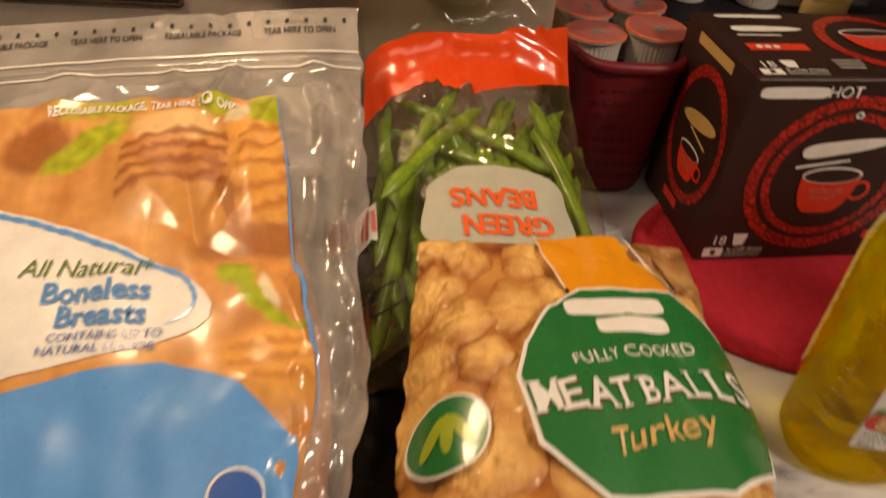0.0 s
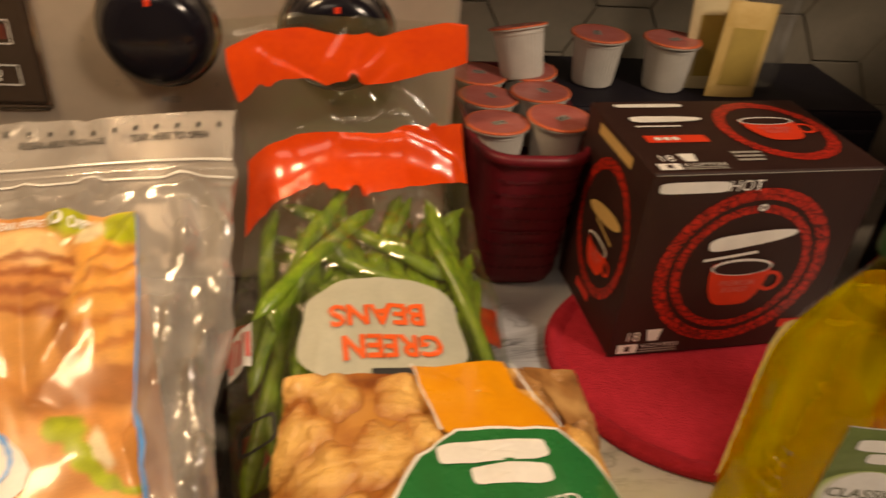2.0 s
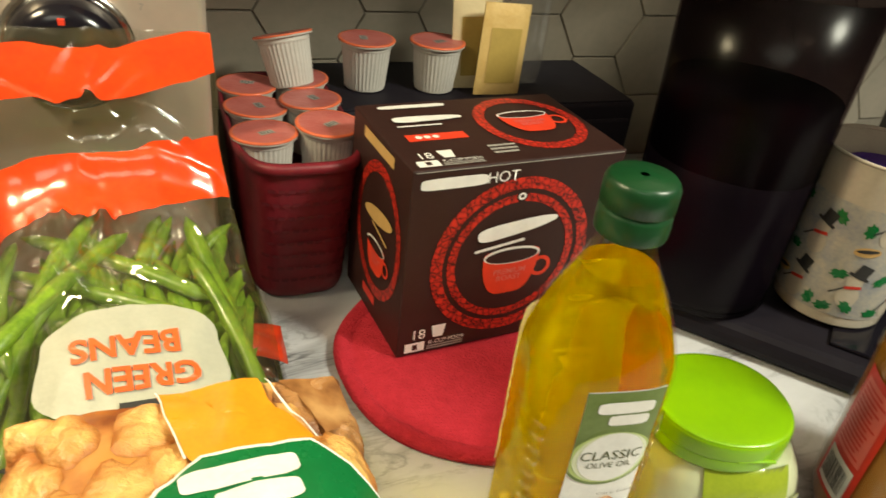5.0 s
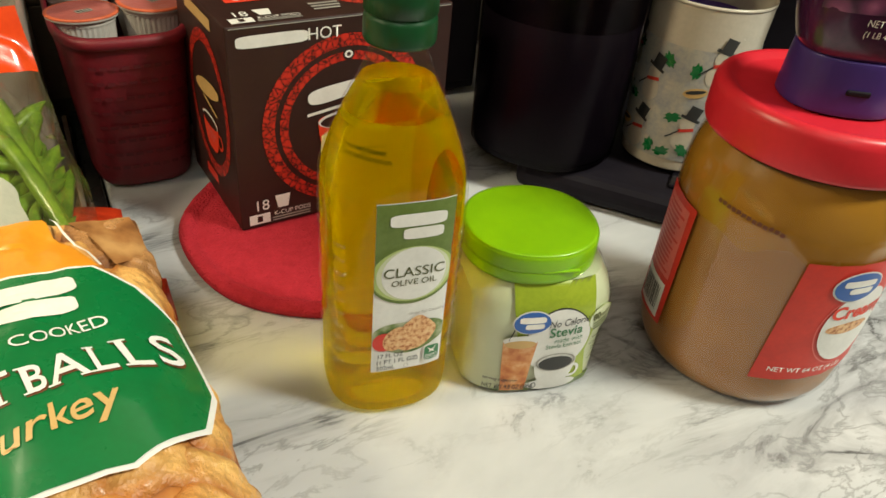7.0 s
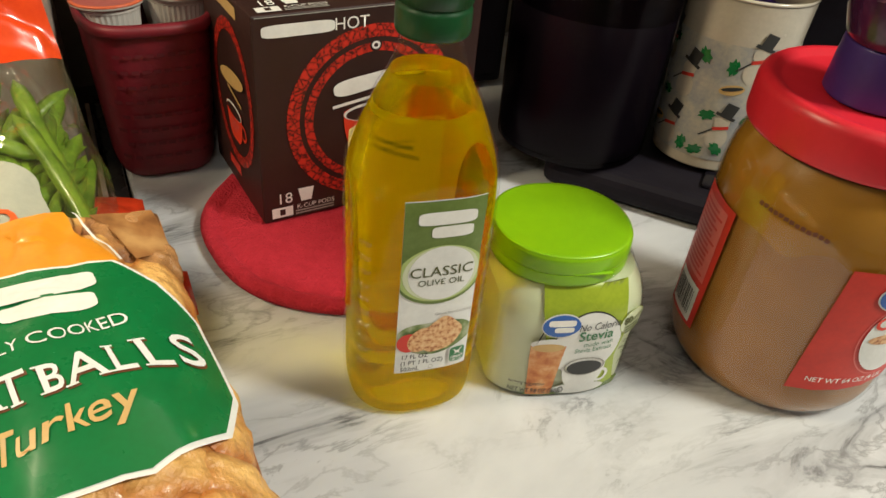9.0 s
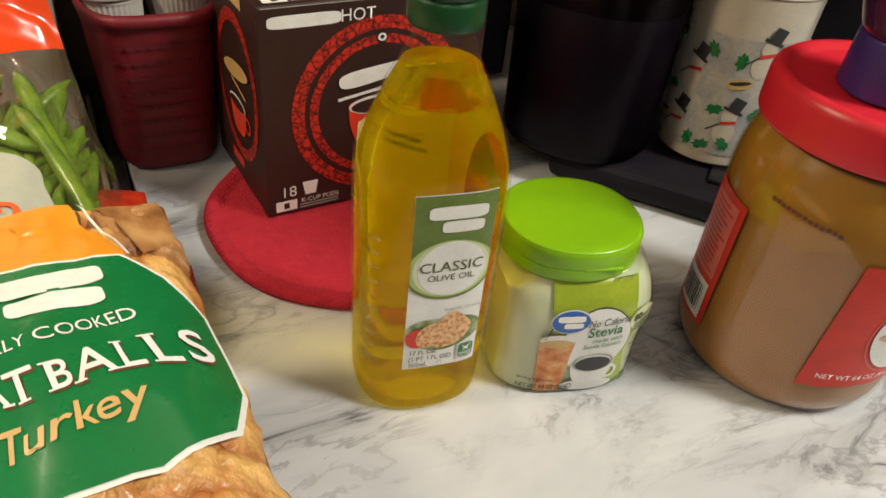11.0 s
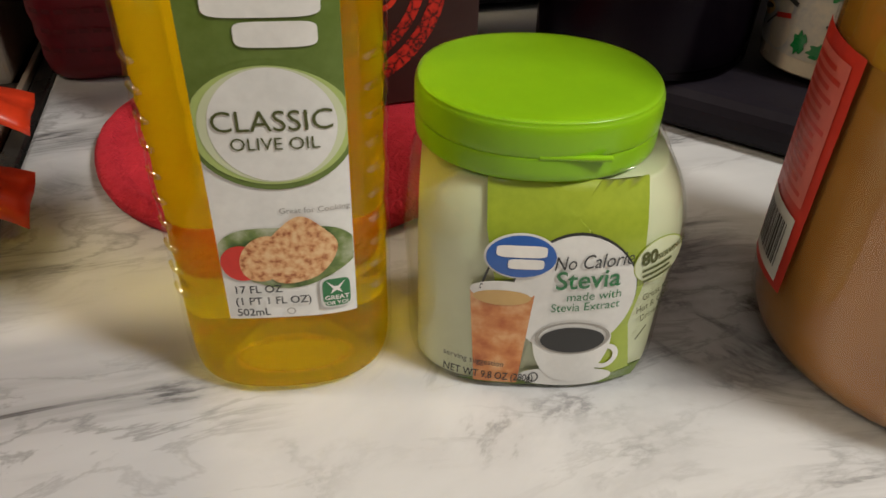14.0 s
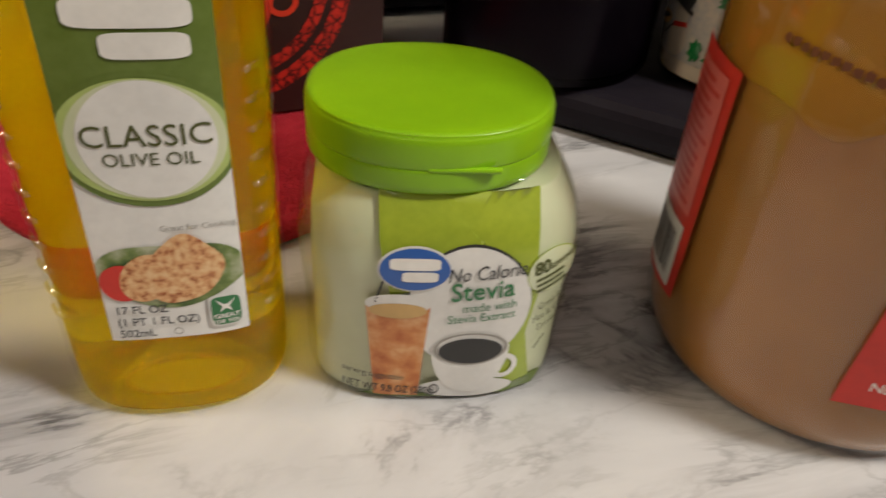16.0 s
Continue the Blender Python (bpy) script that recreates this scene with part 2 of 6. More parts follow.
def picture_mat(name, coat=0.5, relief=0.0):
    """A glossy printed photo whose colours are stored with its mesh."""
    m = bpy.data.materials.new(name)
    m.use_nodes = True
    nt = m.node_tree
    b = nt.nodes["Principled BSDF"]
    at = nt.nodes.new("ShaderNodeAttribute")
    at.attribute_name = "print_colour"
    nz = nt.nodes.new("ShaderNodeTexNoise")
    nz.inputs["Scale"].default_value, nz.inputs["Detail"].default_value = 420, 5
    mr = nt.nodes.new("ShaderNodeMapRange")
    mr.inputs[3].default_value, mr.inputs[4].default_value = 0.72, 1.28
    nt.links.new(nz.outputs["Fac"], mr.inputs[0])
    mx = nt.nodes.new("ShaderNodeVectorMath")
    mx.operation = "SCALE"
    nt.links.new(at.outputs["Color"], mx.inputs[0])
    nt.links.new(mr.outputs[0], mx.inputs["Scale"])
    nt.links.new(mx.outputs[0], b.inputs["Base Color"])
    b.inputs["Roughness"].default_value = 0.35
    b.inputs["Coat Weight"].default_value = coat
    b.inputs["Coat Roughness"].default_value = 0.10
    if relief:
        rl = nt.nodes.new("ShaderNodeTexNoise")
        rl.inputs["Scale"].default_value, rl.inputs["Detail"].default_value = 170, 6
        tc = nt.nodes.new("ShaderNodeTexCoord")
        nt.links.new(tc.outputs["Object"], rl.inputs["Vector"])
        bp = nt.nodes.new("ShaderNodeBump")
        bp.inputs["Strength"].default_value, bp.inputs["Distance"].default_value = relief, 0.004
        nt.links.new(rl.outputs["Fac"], bp.inputs["Height"])
        nt.links.new(bp.outputs[0], b.inputs["Normal"])
    MATS[name] = m
    return m


picture_mat("chicken_print")
picture_mat("meatball_print", 0.10, 0.8)
marble("marble_paper")
mat("wall_paint", (0.62, 0.56, 0.47), rough=0.8, scale=8)
mat("ceiling_paint", (0.8, 0.77, 0.72), rough=0.85, scale=8)
mat("floor_wood", (0.16, 0.10, 0.06), (0.24, 0.15, 0.09), rough=0.5, scale=12)
mat("cabinet_wood", (0.20, 0.11, 0.06), (0.28, 0.16, 0.09), rough=0.45, scale=14)
mat("tile_glaze", (0.19, 0.17, 0.135), (0.23, 0.20, 0.16), rough=0.3, scale=20, bump=0.04)
mat("grout", (0.17, 0.15, 0.12), rough=0.9, scale=90)
# black glass with its reflection put into the base colour as brown
mat("display_glass_sheen", (0.045, 0.030, 0.022), (0.055, 0.038, 0.028), rough=0.25, scale=20)
mat("display_dim", (0.12, 0.025, 0.015), rough=0.4)
mat("steel", (0.56, 0.48, 0.40), (0.50, 0.43, 0.36), rough=0.38, metal=0.5, scale=20)
mat("chrome", (0.75, 0.72, 0.68), rough=0.15, metal=1.0)
mat("black_glass", (0.012, 0.010, 0.010), (0.02, 0.016, 0.014), rough=0.12, scale=30)
mat("black_enamel", (0.012, 0.011, 0.011), (0.02, 0.018, 0.017), rough=0.28, scale=40)
mat("black_plastic", (0.010, 0.008, 0.012), (0.013, 0.011, 0.016), rough=0.55, scale=40, bump=0.03, spec=0.12)
mat("black_gloss", (0.008, 0.007, 0.011), rough=0.16, spec=0.4)
mat("dark_iron", (0.02, 0.019, 0.018), rough=0.6, bump=0.3)
mat("ink_white", (0.82, 0.80, 0.76), rough=0.4)
mat("ink_grey", (0.35, 0.33, 0.30), rough=0.5)
mat("ink_black", (0.03, 0.03, 0.03), rough=0.45)
mat("ink_dark_olive", (0.08, 0.09, 0.02), rough=0.45)
mat("ink_red", (0.62, 0.035, 0.02), (0.52, 0.03, 0.02), rough=0.4)
mat("ink_bright_red", (0.75, 0.05, 0.02), rough=0.4)
mat("ink_gold", (0.62, 0.40, 0.15), rough=0.4)
mat("ink_blue", (0.025, 0.11, 0.42), rough=0.35, coat=0.3)
mat("ink_lightblue", (0.10, 0.33, 0.72), (0.08, 0.28, 0.66), rough=0.3, coat=0.4, bump=0.1, bscale=30)
mat("ink_sky", (0.08, 0.26, 0.58), rough=0.6, spec=0.2)
mat("ink_green", (0.012, 0.17, 0.045), (0.010, 0.14, 0.035), rough=0.28, coat=0.5, bump=0.12, bscale=40)
mat("ink_leaf", (0.34, 0.42, 0.03), (0.26, 0.34, 0.02), rough=0.35, coat=0.3)
mat("ink_olive", (0.10, 0.15, 0.02), (0.14, 0.20, 0.04), rough=0.35)
mat("ink_olive_light", (0.42, 0.52, 0.16), rough=0.4)
mat("ink_orange", (0.80, 0.32, 0.02), (0.74, 0.27, 0.015), rough=0.3, coat=0.4, bump=0.1, bscale=30)
mat("ink_pink", (0.72, 0.16, 0.14), rough=0.4)
mat("paper_white", (0.78, 0.77, 0.74), rough=0.45)
mat("box_card", (0.025, 0.008, 0.0065), (0.032, 0.011, 0.0085), rough=0.5, scale=40, bump=0.03)
mat("box_edge", (0.10, 0.06, 0.045), rough=0.6)
mat("towel_red", (0.54, 0.028, 0.05), (0.44, 0.020, 0.036), rough=0.95, scale=120, bump=0.9, bscale=500, spec=0.2)
mat("basket_red", (0.165, 0.006, 0.016), (0.12, 0.005, 0.012), rough=0.5, scale=50, bump=0.05)
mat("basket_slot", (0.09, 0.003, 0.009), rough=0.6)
mat("pod_white", (0.52, 0.49, 0.45), rough=0.5)
mat("pod_foil", (0.50, 0.15, 0.13), (0.42, 0.10, 0.09), rough=0.35, metal=0.15, scale=60, bump=0.3, bscale=90)
mat("pod_rim", (0.66, 0.14, 0.06), rough=0.35)
mat("cap_green", (0.007, 0.056, 0.016), (0.005, 0.045, 0.013), rough=0.35)
mat("lid_lime", (0.25, 0.50, 0.006), (0.22, 0.45, 0.005), rough=0.3, scale=20, sss=0.05)
mat("lid_red", (0.62, 0.018, 0.035), (0.56, 0.015, 0.03), rough=0.36, scale=40)
mat("sleeve_pale", (0.60, 0.64, 0.42), (0.56, 0.60, 0.38), rough=0.22, coat=0.9, scale=20)
mat("powder_pale", (0.66, 0.69, 0.50), (0.61, 0.64, 0.45), rough=0.55, scale=30, coat=0.2)
mat("peanut_oil", (0.37, 0.180, 0.020), (0.32, 0.150, 0.016), rough=0.25, scale=18, coat=0.3, fine=2.0)
mat("peanut", (0.335, 0.150, 0.028), (0.29, 0.126, 0.023), rough=0.32, scale=25, coat=0.12, fine=2.0)
mat("jelly", (0.030, 0.008, 0.034), (0.055, 0.012, 0.05), rough=0.2, scale=60, coat=0.4)
mat("jelly_cap", (0.045, 0.022, 0.16), rough=0.35)
mat("mug_cream", (0.56, 0.50, 0.41), rough=0.25, coat=0.3)
mat("mug_print", (0.28, 0.29, 0.32), (0.48, 0.44, 0.36), rough=0.3, scale=50)
mat("purple_foam", (0.13, 0.05, 0.42), rough=0.7)
mat("packet_paper", (0.60, 0.42, 0.16), (0.52, 0.34, 0.11), rough=0.6, scale=50, bump=0.15)
lit_paper("back_paper", (0.95, 0.91, 0.78))
mat("packet_pale", (0.66, 0.55, 0.33), rough=0.6)
mat("packet_brown", (0.40, 0.28, 0.07), rough=0.5)
mat("band_orange", (0.76, 0.072, 0.012), (0.66, 0.052, 0.010), rough=0.22, coat=0.6, scale=40, bump=0.10, bscale=20)
mat("band_deep", (0.62, 0.045, 0.012), (0.5, 0.035, 0.010), rough=0.3, coat=0.4, scale=40)
mat("bean_label", (0.46, 0.46, 0.37), (0.41, 0.41, 0.33), rough=0.4, bump=0.1)
mat("bean_skin", (0.24, 0.37, 0.028), (0.10, 0.20, 0.012), rough=0.35, scale=70, coat=0.3, bump=0.15, bscale=160)
mat("tank_water", (0.007, 0.004, 0.011), (0.010, 0.006, 0.014), rough=0.6, scale=20, spec=0.15)
mat("cream_shade", (0.75, 0.62, 0.40), rough=0.6)
ramp_mat("meatball_photo", "clouds", 45, [(0.35, (0.20, 0.05, 0.010)), (0.5, (0.38, 0.13, 0.025)), (0.65, (0.56, 0.25, 0.06))], bump=0.1)
mat("zip_line", (0.72, 0.70, 0.66), rough=0.15, coat=0.6)
ramp_mat("meatball_dark", "clouds", 60, [(0.3, (0.14, 0.05, 0.015)), (0.5, (0.33, 0.15, 0.05)), (0.7, (0.52, 0.29, 0.11))])
ramp_mat("chicken_photo", "clouds", 17, [(0.34, (0.233, 0.059, 0.013)), (0.42, (0.427, 0.134, 0.026)), (0.52, (0.563, 0.218, 0.053)), (0.62, (0.640, 0.311, 0.099)), (0.72, (0.640, 0.386, 0.158))], bump=0.03)
mat("ink_bean_orange", (0.86, 0.13, 0.03), rough=0.4)
mat("ink_brown", (0.16, 0.05, 0.02), rough=0.45)
ramp_mat("chicken_grill", "clouds", 380, [(0.34, (0.30, 0.08, 0.02)), (0.46, (0.62, 0.31, 0.13)), (0.62, (0.74, 0.50, 0.26))], coat=0.0)
ramp_mat("salad_photo", "clouds", 120, [(0.35, (0.04, 0.09, 0.015)), (0.5, (0.16, 0.22, 0.06)), (0.65, (0.42, 0.44, 0.3))], coat=0.0)
ramp_mat("tea_photo", "clouds", 150, [(0.3, (0.42, 0.10, 0.02)), (0.5, (0.58, 0.22, 0.06)), (0.7, (0.72, 0.42, 0.2))], coat=0.2)
ramp_mat("grape_photo", "cells", 60, [(0.25, (0.34, 0.12, 0.24)), (0.5, (0.16, 0.04, 0.12)), (0.8, (0.03, 0.008, 0.035))], coat=0.5)
ramp_mat("bean_ring", "packed", 190, [(0.28, (0.06, 0.010, 0.008)), (0.36, (0.34, 0.018, 0.012)), (0.55, (0.55, 0.030, 0.018))], coat=0.0)
film("bag_film", gloss=0.07, rough=0.08, bump=0.25, bscale=26, milk=0.05, milk_col=(0.40, 0.36, 0.16))
film("zip_film", gloss=0.10, rough=0.12, bump=0.15, bscale=24, milk=0.30, milk_col=(0.76, 0.71, 0.66))
film("clear_plastic", gloss=0.02, rough=0.05, bump=0.0, milk=0.02)
film("bottle_wall", gloss=-0.01, rough=0.05, bump=0.2, bscale=40, edge=0.26)
film("clear_jar", gloss=0.03, rough=0.05, bump=0.1, bscale=20, edge=0.35, tint=(0.99, 1.0, 0.96))
film("rib_gloss", gloss=0.12, rough=0.12, bump=0.0, edge=0.3, tint=(1.0, 0.95, 0.6))
film("jar_wall", gloss=0.03, rough=0.05, bump=0.0, edge=0.3)
film("smoke_plastic", gloss=-0.02, rough=0.22, tint=(0.45, 0.40, 0.42), bump=0.0, edge=0.06)
liquid("olive_oil", (1.0, 0.90, 0.004), (1.0, 0.72, 0.0))


# ---- mesh helpers ----
def mesh_of(name, verts, faces, material, smooth=True):
    me = bpy.data.meshes.new(name)
    me.from_pydata([tuple(v) for v in verts], [], faces)
    me.materials.append(MATS[material])
    if smooth:
        me.polygons.foreach_set("use_smooth", [True] * len(me.polygons))
    me.update()
    return me


def put(name, data, parent=None, label="", m=None):
    ob = new(name, data)
    if parent is not None:
        ob.parent = parent
    if m is not None:
        ob.matrix_basis = m
    if label:
        ob["label"] = label
    return ob


def thing(name, m, label, category, group="", kind=""):
    return tagged(put(name, None, m=m), label, category, group, kind)


def part(name, bm, material, parent, label="", m=None, smooth=False):
    bmesh.ops.recalc_face_normals(bm, faces=bm.faces)
    me = bpy.data.meshes.new(name)
    bm.to_mesh(me)
    bm.free()
    me.materials.append(MATS[material])
    if smooth:
        me.polygons.foreach_set("use_smooth", [True] * len(me.polygons))
    return put(name, me, parent, label, m)


def box_bm(sx, sy, sz, at=(0, 0, 0), bevel=0.0, seg=2):
    bm = bmesh.new()
    bmesh.ops.create_cube(bm, size=1.0)
    for v in bm.verts:
        v.co = Vector((v.co.x * sx + at[0], v.co.y * sy + at[1], v.co.z * sz + at[2]))
    if bevel:
        bmesh.ops.bevel(bm, geom=bm.edges[:], offset=bevel, segments=seg, affect="EDGES", profile=0.5)
    return bm


def super_pt(th, a, b, n):
    c, s = math.cos(th), math.sin(th)
    return a * math.copysign(abs(c) ** (2 / n), c), b * math.copysign(abs(s) ** (2 / n), s)


def solid(profile, seg=64, n=2.0, ratio=1.0, close=True):
    """A turned or rounded-square body: profile rows of (half width, height) or (half width, height, exponent)."""
    verts, faces = [], []
    for row in profile:
        r, z = row[0], row[1]
        k = row[2] if len(row) > 2 else n
        kr = row[3] if len(row) > 3 else ratio
        for i in range(seg):
            x, y = super_pt(2 * math.pi * i / seg, r, r * kr, k)
            verts.append((x, y, z))
    for j in range(len(profile) - 1):
        for i in range(seg):
            a, b = j * seg + i, j * seg + (i + 1) % seg
            faces.append((a, b, b + seg, a + seg))
    if close:
        faces.append(tuple(range(seg - 1, -1, -1)))
        faces.append(tuple(range((len(profile) - 1) * seg, len(profile) * seg)))
    return verts, faces


def smooth_rows(rows, steps=6):
    """Rows of numbers with smooth curves laid between them."""
    out = []
    for i in range(len(rows) - 1):
        p0, p1, p2, p3 = rows[max(i - 1, 0)], rows[i], rows[i + 1], rows[min(i + 2, len(rows) - 1)]
        for s in range(steps):
            t = s / steps
            out.append(tuple(0.5 * (2 * b + (c - a) * t + (2 * a - 5 * b + 4 * c - d) * t * t + (3 * b - a - 3 * c + d) * t ** 3) for a, b, c, d in zip(p0, p1, p2, p3)))
    out.append(tuple(rows[-1]))
    return out


def auto_smooth(ob, deg=40):
    ob.data.polygons.foreach_set("use_smooth", [True] * len(ob.data.polygons))
    ob.data.set_sharp_from_angle(angle=radians(deg))
    return ob


# flat shapes (verts 2D, faces) that are laid on a surface
def rect(w, h, cx=0, cy=0, nx=8, ny=8, rot=0.0, skew=0.0):
    v = []
    c, s = math.cos(radians(rot)), math.sin(radians(rot))
    for j in range(ny + 1):
        for i in range(nx + 1):
            x, y = (i / nx - 0.5) * w, (j / ny - 0.5) * h
            x += skew * y
            v.append((cx + x * c - y * s, cy + x * s + y * c))
    f = [(j * (nx + 1) + i, j * (nx + 1) + i + 1, (j + 1) * (nx + 1) + i + 1, (j + 1) * (nx + 1) + i) for j in range(ny) for i in range(nx)]
    return v, f


def radial(fn, cx=0, cy=0, seg=48, rings=5, inner=0.0, rot=0.0):
    """A shape round a centre: fn(angle) gives x, y of its rim."""
    v, f = [], []
    c, s = math.cos(radians(rot)), math.sin(radians(rot))
    for j in range(rings + 1):
        k = inner + (1 - inner) * j / rings
        for i in range(seg):
            x, y = fn(2 * math.pi * i / seg)
            x, y = x * k, y * k
            v.append((cx + x * c - y * s, cy + x * s + y * c))
    for j in range(rings):
        for i in range(seg):
            a, b = j * seg + i, j * seg + (i + 1) % seg
            f.append((a, b, b + seg, a + seg))
    return v, f


def ellipse(a, b, cx=0, cy=0, inner=0.001, rot=0.0, rings=4, n=2.0):
    return radial(lambda t: super_pt(t, a, b, n), cx, cy, 48, rings, inner, rot)


def rounded(w, h, cx=0, cy=0, rot=0.0):
    return radial(lambda t: super_pt(t, w / 2, h / 2, 5), cx, cy, 40, 3, 0.001, rot)


def polygon(pts, rings=6, fine=6):
    """A star-shaped polygon, its edges cut fine enough to bend."""
    cx, cy = sum(p[0] for p in pts) / len(pts), sum(p[1] for p in pts) / len(pts)
    rim = []
    for i, p in enumerate(pts):
        q = pts[(i + 1) % len(pts)]
        for k in range(fine):
            rim.append((p[0] + (q[0] - p[0]) * k / fine - cx, p[1] + (q[1] - p[1]) * k / fine - cy))
    v, f = [], []
    n = len(rim)
    for j in range(rings + 1):
        k = 0.001 + 0.999 * j / rings
        v += [(cx + x * k, cy + y * k) for x, y in rim]
    for j in range(rings):
        for i in range(n):
            a, b = j * n + i, j * n + (i + 1) % n
            f.append((a, b, b + n, a + n))
    return v, f


def closed(pts, steps=5):
    """A smooth closed outline through points."""
    n, res = len(pts), []
    for i in range(n):
        p0, p1, p2, p3 = pts[i - 1], pts[i], pts[(i + 1) % n], pts[(i + 2) % n]
        for k in range(steps):
            t = k / steps
            res.append(tuple(0.5 * (2 * b + (c - a) * t + (2 * a - 5 * b + 4 * c - d) * t * t + (3 * b - a - 3 * c + d) * t ** 3) for a, b, c, d in zip(p0, p1, p2, p3)))
    return res


def ribbon(pts, width, steps=8):
    """A tapering brush stroke along points."""
    line = smooth_rows(pts, steps)
    verts, faces, n = [], [], len(line) - 1
    for i, (x, y) in enumerate(line):
        a, b = line[max(i - 1, 0)], line[min(i + 1, n)]
        dx, dy = b[0] - a[0], b[1] - a[1]
        d = math.hypot(dx, dy) or 1
        w = width * 0.5 * (0.12 + math.sin(math.pi * min(max(i / n, 0.0), 1.0)) ** 0.6) * (1 + 0.25 * math.sin(i * 1.7))
        verts += [(x - dy / d * w, y + dx / d * w), (x + dy / d * w, y - dx / d * w)]
        if i:
            faces.append((2 * i - 2, 2 * i - 1, 2 * i + 1, 2 * i))
    return verts, faces


def words(s, size, cx=0, cy=0, rot=0.0, bold=0.0, shear=0.0, stretch=1.0, align="CENTER"):
    cu = bpy.data.curves.new("lettering", "FONT")
    cu.body, cu.size, cu.align_x, cu.align_y, cu.resolution_u = s, size, align, "CENTER", 3
    cu.offset, cu.shear = bold * size, shear
    ob = new("lettering", cu)
    bpy.context.view_layer.update()
    me = bpy.data.meshes.new_from_object(ob.evaluated_get(bpy.context.evaluated_depsgraph_get()))
    c, sn = math.cos(radians(rot)), math.sin(radians(rot))
    v = [(cx + w.co.x * stretch * c - w.co.y * sn, cy + w.co.x * stretch * sn + w.co.y * c) for w in me.vertices]
    f = [tuple(p.vertices) for p in me.polygons]
    bpy.data.objects.remove(ob)
    bpy.data.curves.remove(cu)
    bpy.data.meshes.remove(me)
    return v, f


def decal(name, shape, f, material, parent, off=0.0004, label=""):
    """Lays a flat shape on the surface f(u, v, off)."""
    me = mesh_of(name, [f(u, v, off) for u, v in shape[0]], shape[1], material)
    return put(name, me, parent, label)


def dome(name, fn, cx, cy, f, material, parent, height=0.004, base=0.0006, rot=0.0, label=""):
    """A raised lump on a surface, its rim given by fn(angle)."""
    shape = radial(fn, cx, cy, 28, 6, 0.001, rot)
    verts = []
    for k, (u, v) in enumerate(shape[0]):
        r = 0.001 + 0.999 * (k // 28) / 6
        lump = 1 + 0.45 * noise.noise((u * 130, v * 130, cx * 90))
        verts.append(f(u, v, base + height * lump * max(1 - r ** 3, 0) - 0.001 * (r > 0.99)))
    return put(name, mesh_of(name, verts, shape[1], material), parent, label)


def logo_bars(f, material, parent, cx, cy, w, h, rot=0.0, off=0.0008):
    """A brand mark as two plain bars, the lower one shorter and set to the right."""
    c, s = math.cos(radians(rot)), math.sin(radians(rot))
    decal("logo_bar", rounded(w, h * 0.46, cx, cy + h * 0.25, rot), f, material, parent, off)
    x, y = w * 0.10, -h * 0.27
    decal("logo_bar", rounded(w * 0.72, h * 0.42, cx + x * c - y * s, cy + h * 0.02 + x * s + y * c, rot), f, material, parent, off)


def text_bars(f, material, parent, cx, cy, w, h, rows, off=0.0008, rot=0.0, seed=1):
    """Small print too small to read, as plain bars."""
    rnd = random.Random(seed)
    c, s = math.cos(radians(rot)), math.sin(radians(rot))
    for k in range(rows):
        y = h * (0.5 - (k + 0.5) / rows)
        ww = w * rnd.uniform(0.72, 1.0)
        x = (ww - w) / 2
        decal("print_bar", rect(ww, h / rows * 0.5, cx + x * c - y * s, cy + x * s + y * c, 6, 1, rot), f, material, parent, off)


def flat(origin, ex, ey):
    o, ex, ey = Vector(origin), Vector(ex).normalized(), Vector(ey).normalized()
    nn = ex.cross(ey)
    return lambda u, v, off: o + ex * u + ey * v + nn * off


def around(rad, th0=-math.pi / 2):
    """Surface of a turned body with rad(z); u runs along the girth from the front."""
    def f(u, v, off):
        r = rad(v)
        th = th0 + u / r
        return Vector(((r + off) * math.cos(th), (r + off) * math.sin(th), v))
    return f


def lerp_rows(rows, z, k=0):
    for a, b in zip(rows, rows[1:]):
        if a[1] <= z <= b[1] and b[1] > a[1]:
            return a[k] + (b[k] - a[k]) * (z - a[1]) / (b[1] - a[1])
    return rows[-1][k] if z > rows[-1][1] else rows[0][k]


def front_of(rows, n, ratio):
    """Front of a rounded-square body: u is the sideways distance, v the height."""
    def f(u, v, off):
        a = lerp_rows(rows, v)
        t = min(abs(u) / a, 0.999)
        y = -a * ratio * (1 - t ** n) ** (1 / n)
        gx = math.copysign(t ** (n - 1), u) / a
        gy = -((max(1 - t ** n, 1e-6) ** (1 / n)) ** (n - 1)) / (a * ratio)
        g = Vector((gx, gy, 0)).normalized()
        return Vector((u, y, v)) + g * off
    return f


# ---- the setting ----
EDGE_P, FRONT_Q, WALL_Q, RIGHT_P = 0.267, -0.03, 0.78, 1.9


def slab(name, p0, p1, q0, q1, z0, z1, material, label, category, bevel=0.0):
    ob = part(name, box_bm(p1 - p0, q1 - q0, z1 - z0, ((p0 + p1) / 2, (q0 + q1) / 2, (z0 + z1) / 2), bevel), material, None, m=pose(0, 0, 0, 0, 0, TURN_DEG))
    return tagged(ob, label, category, kind="structure")


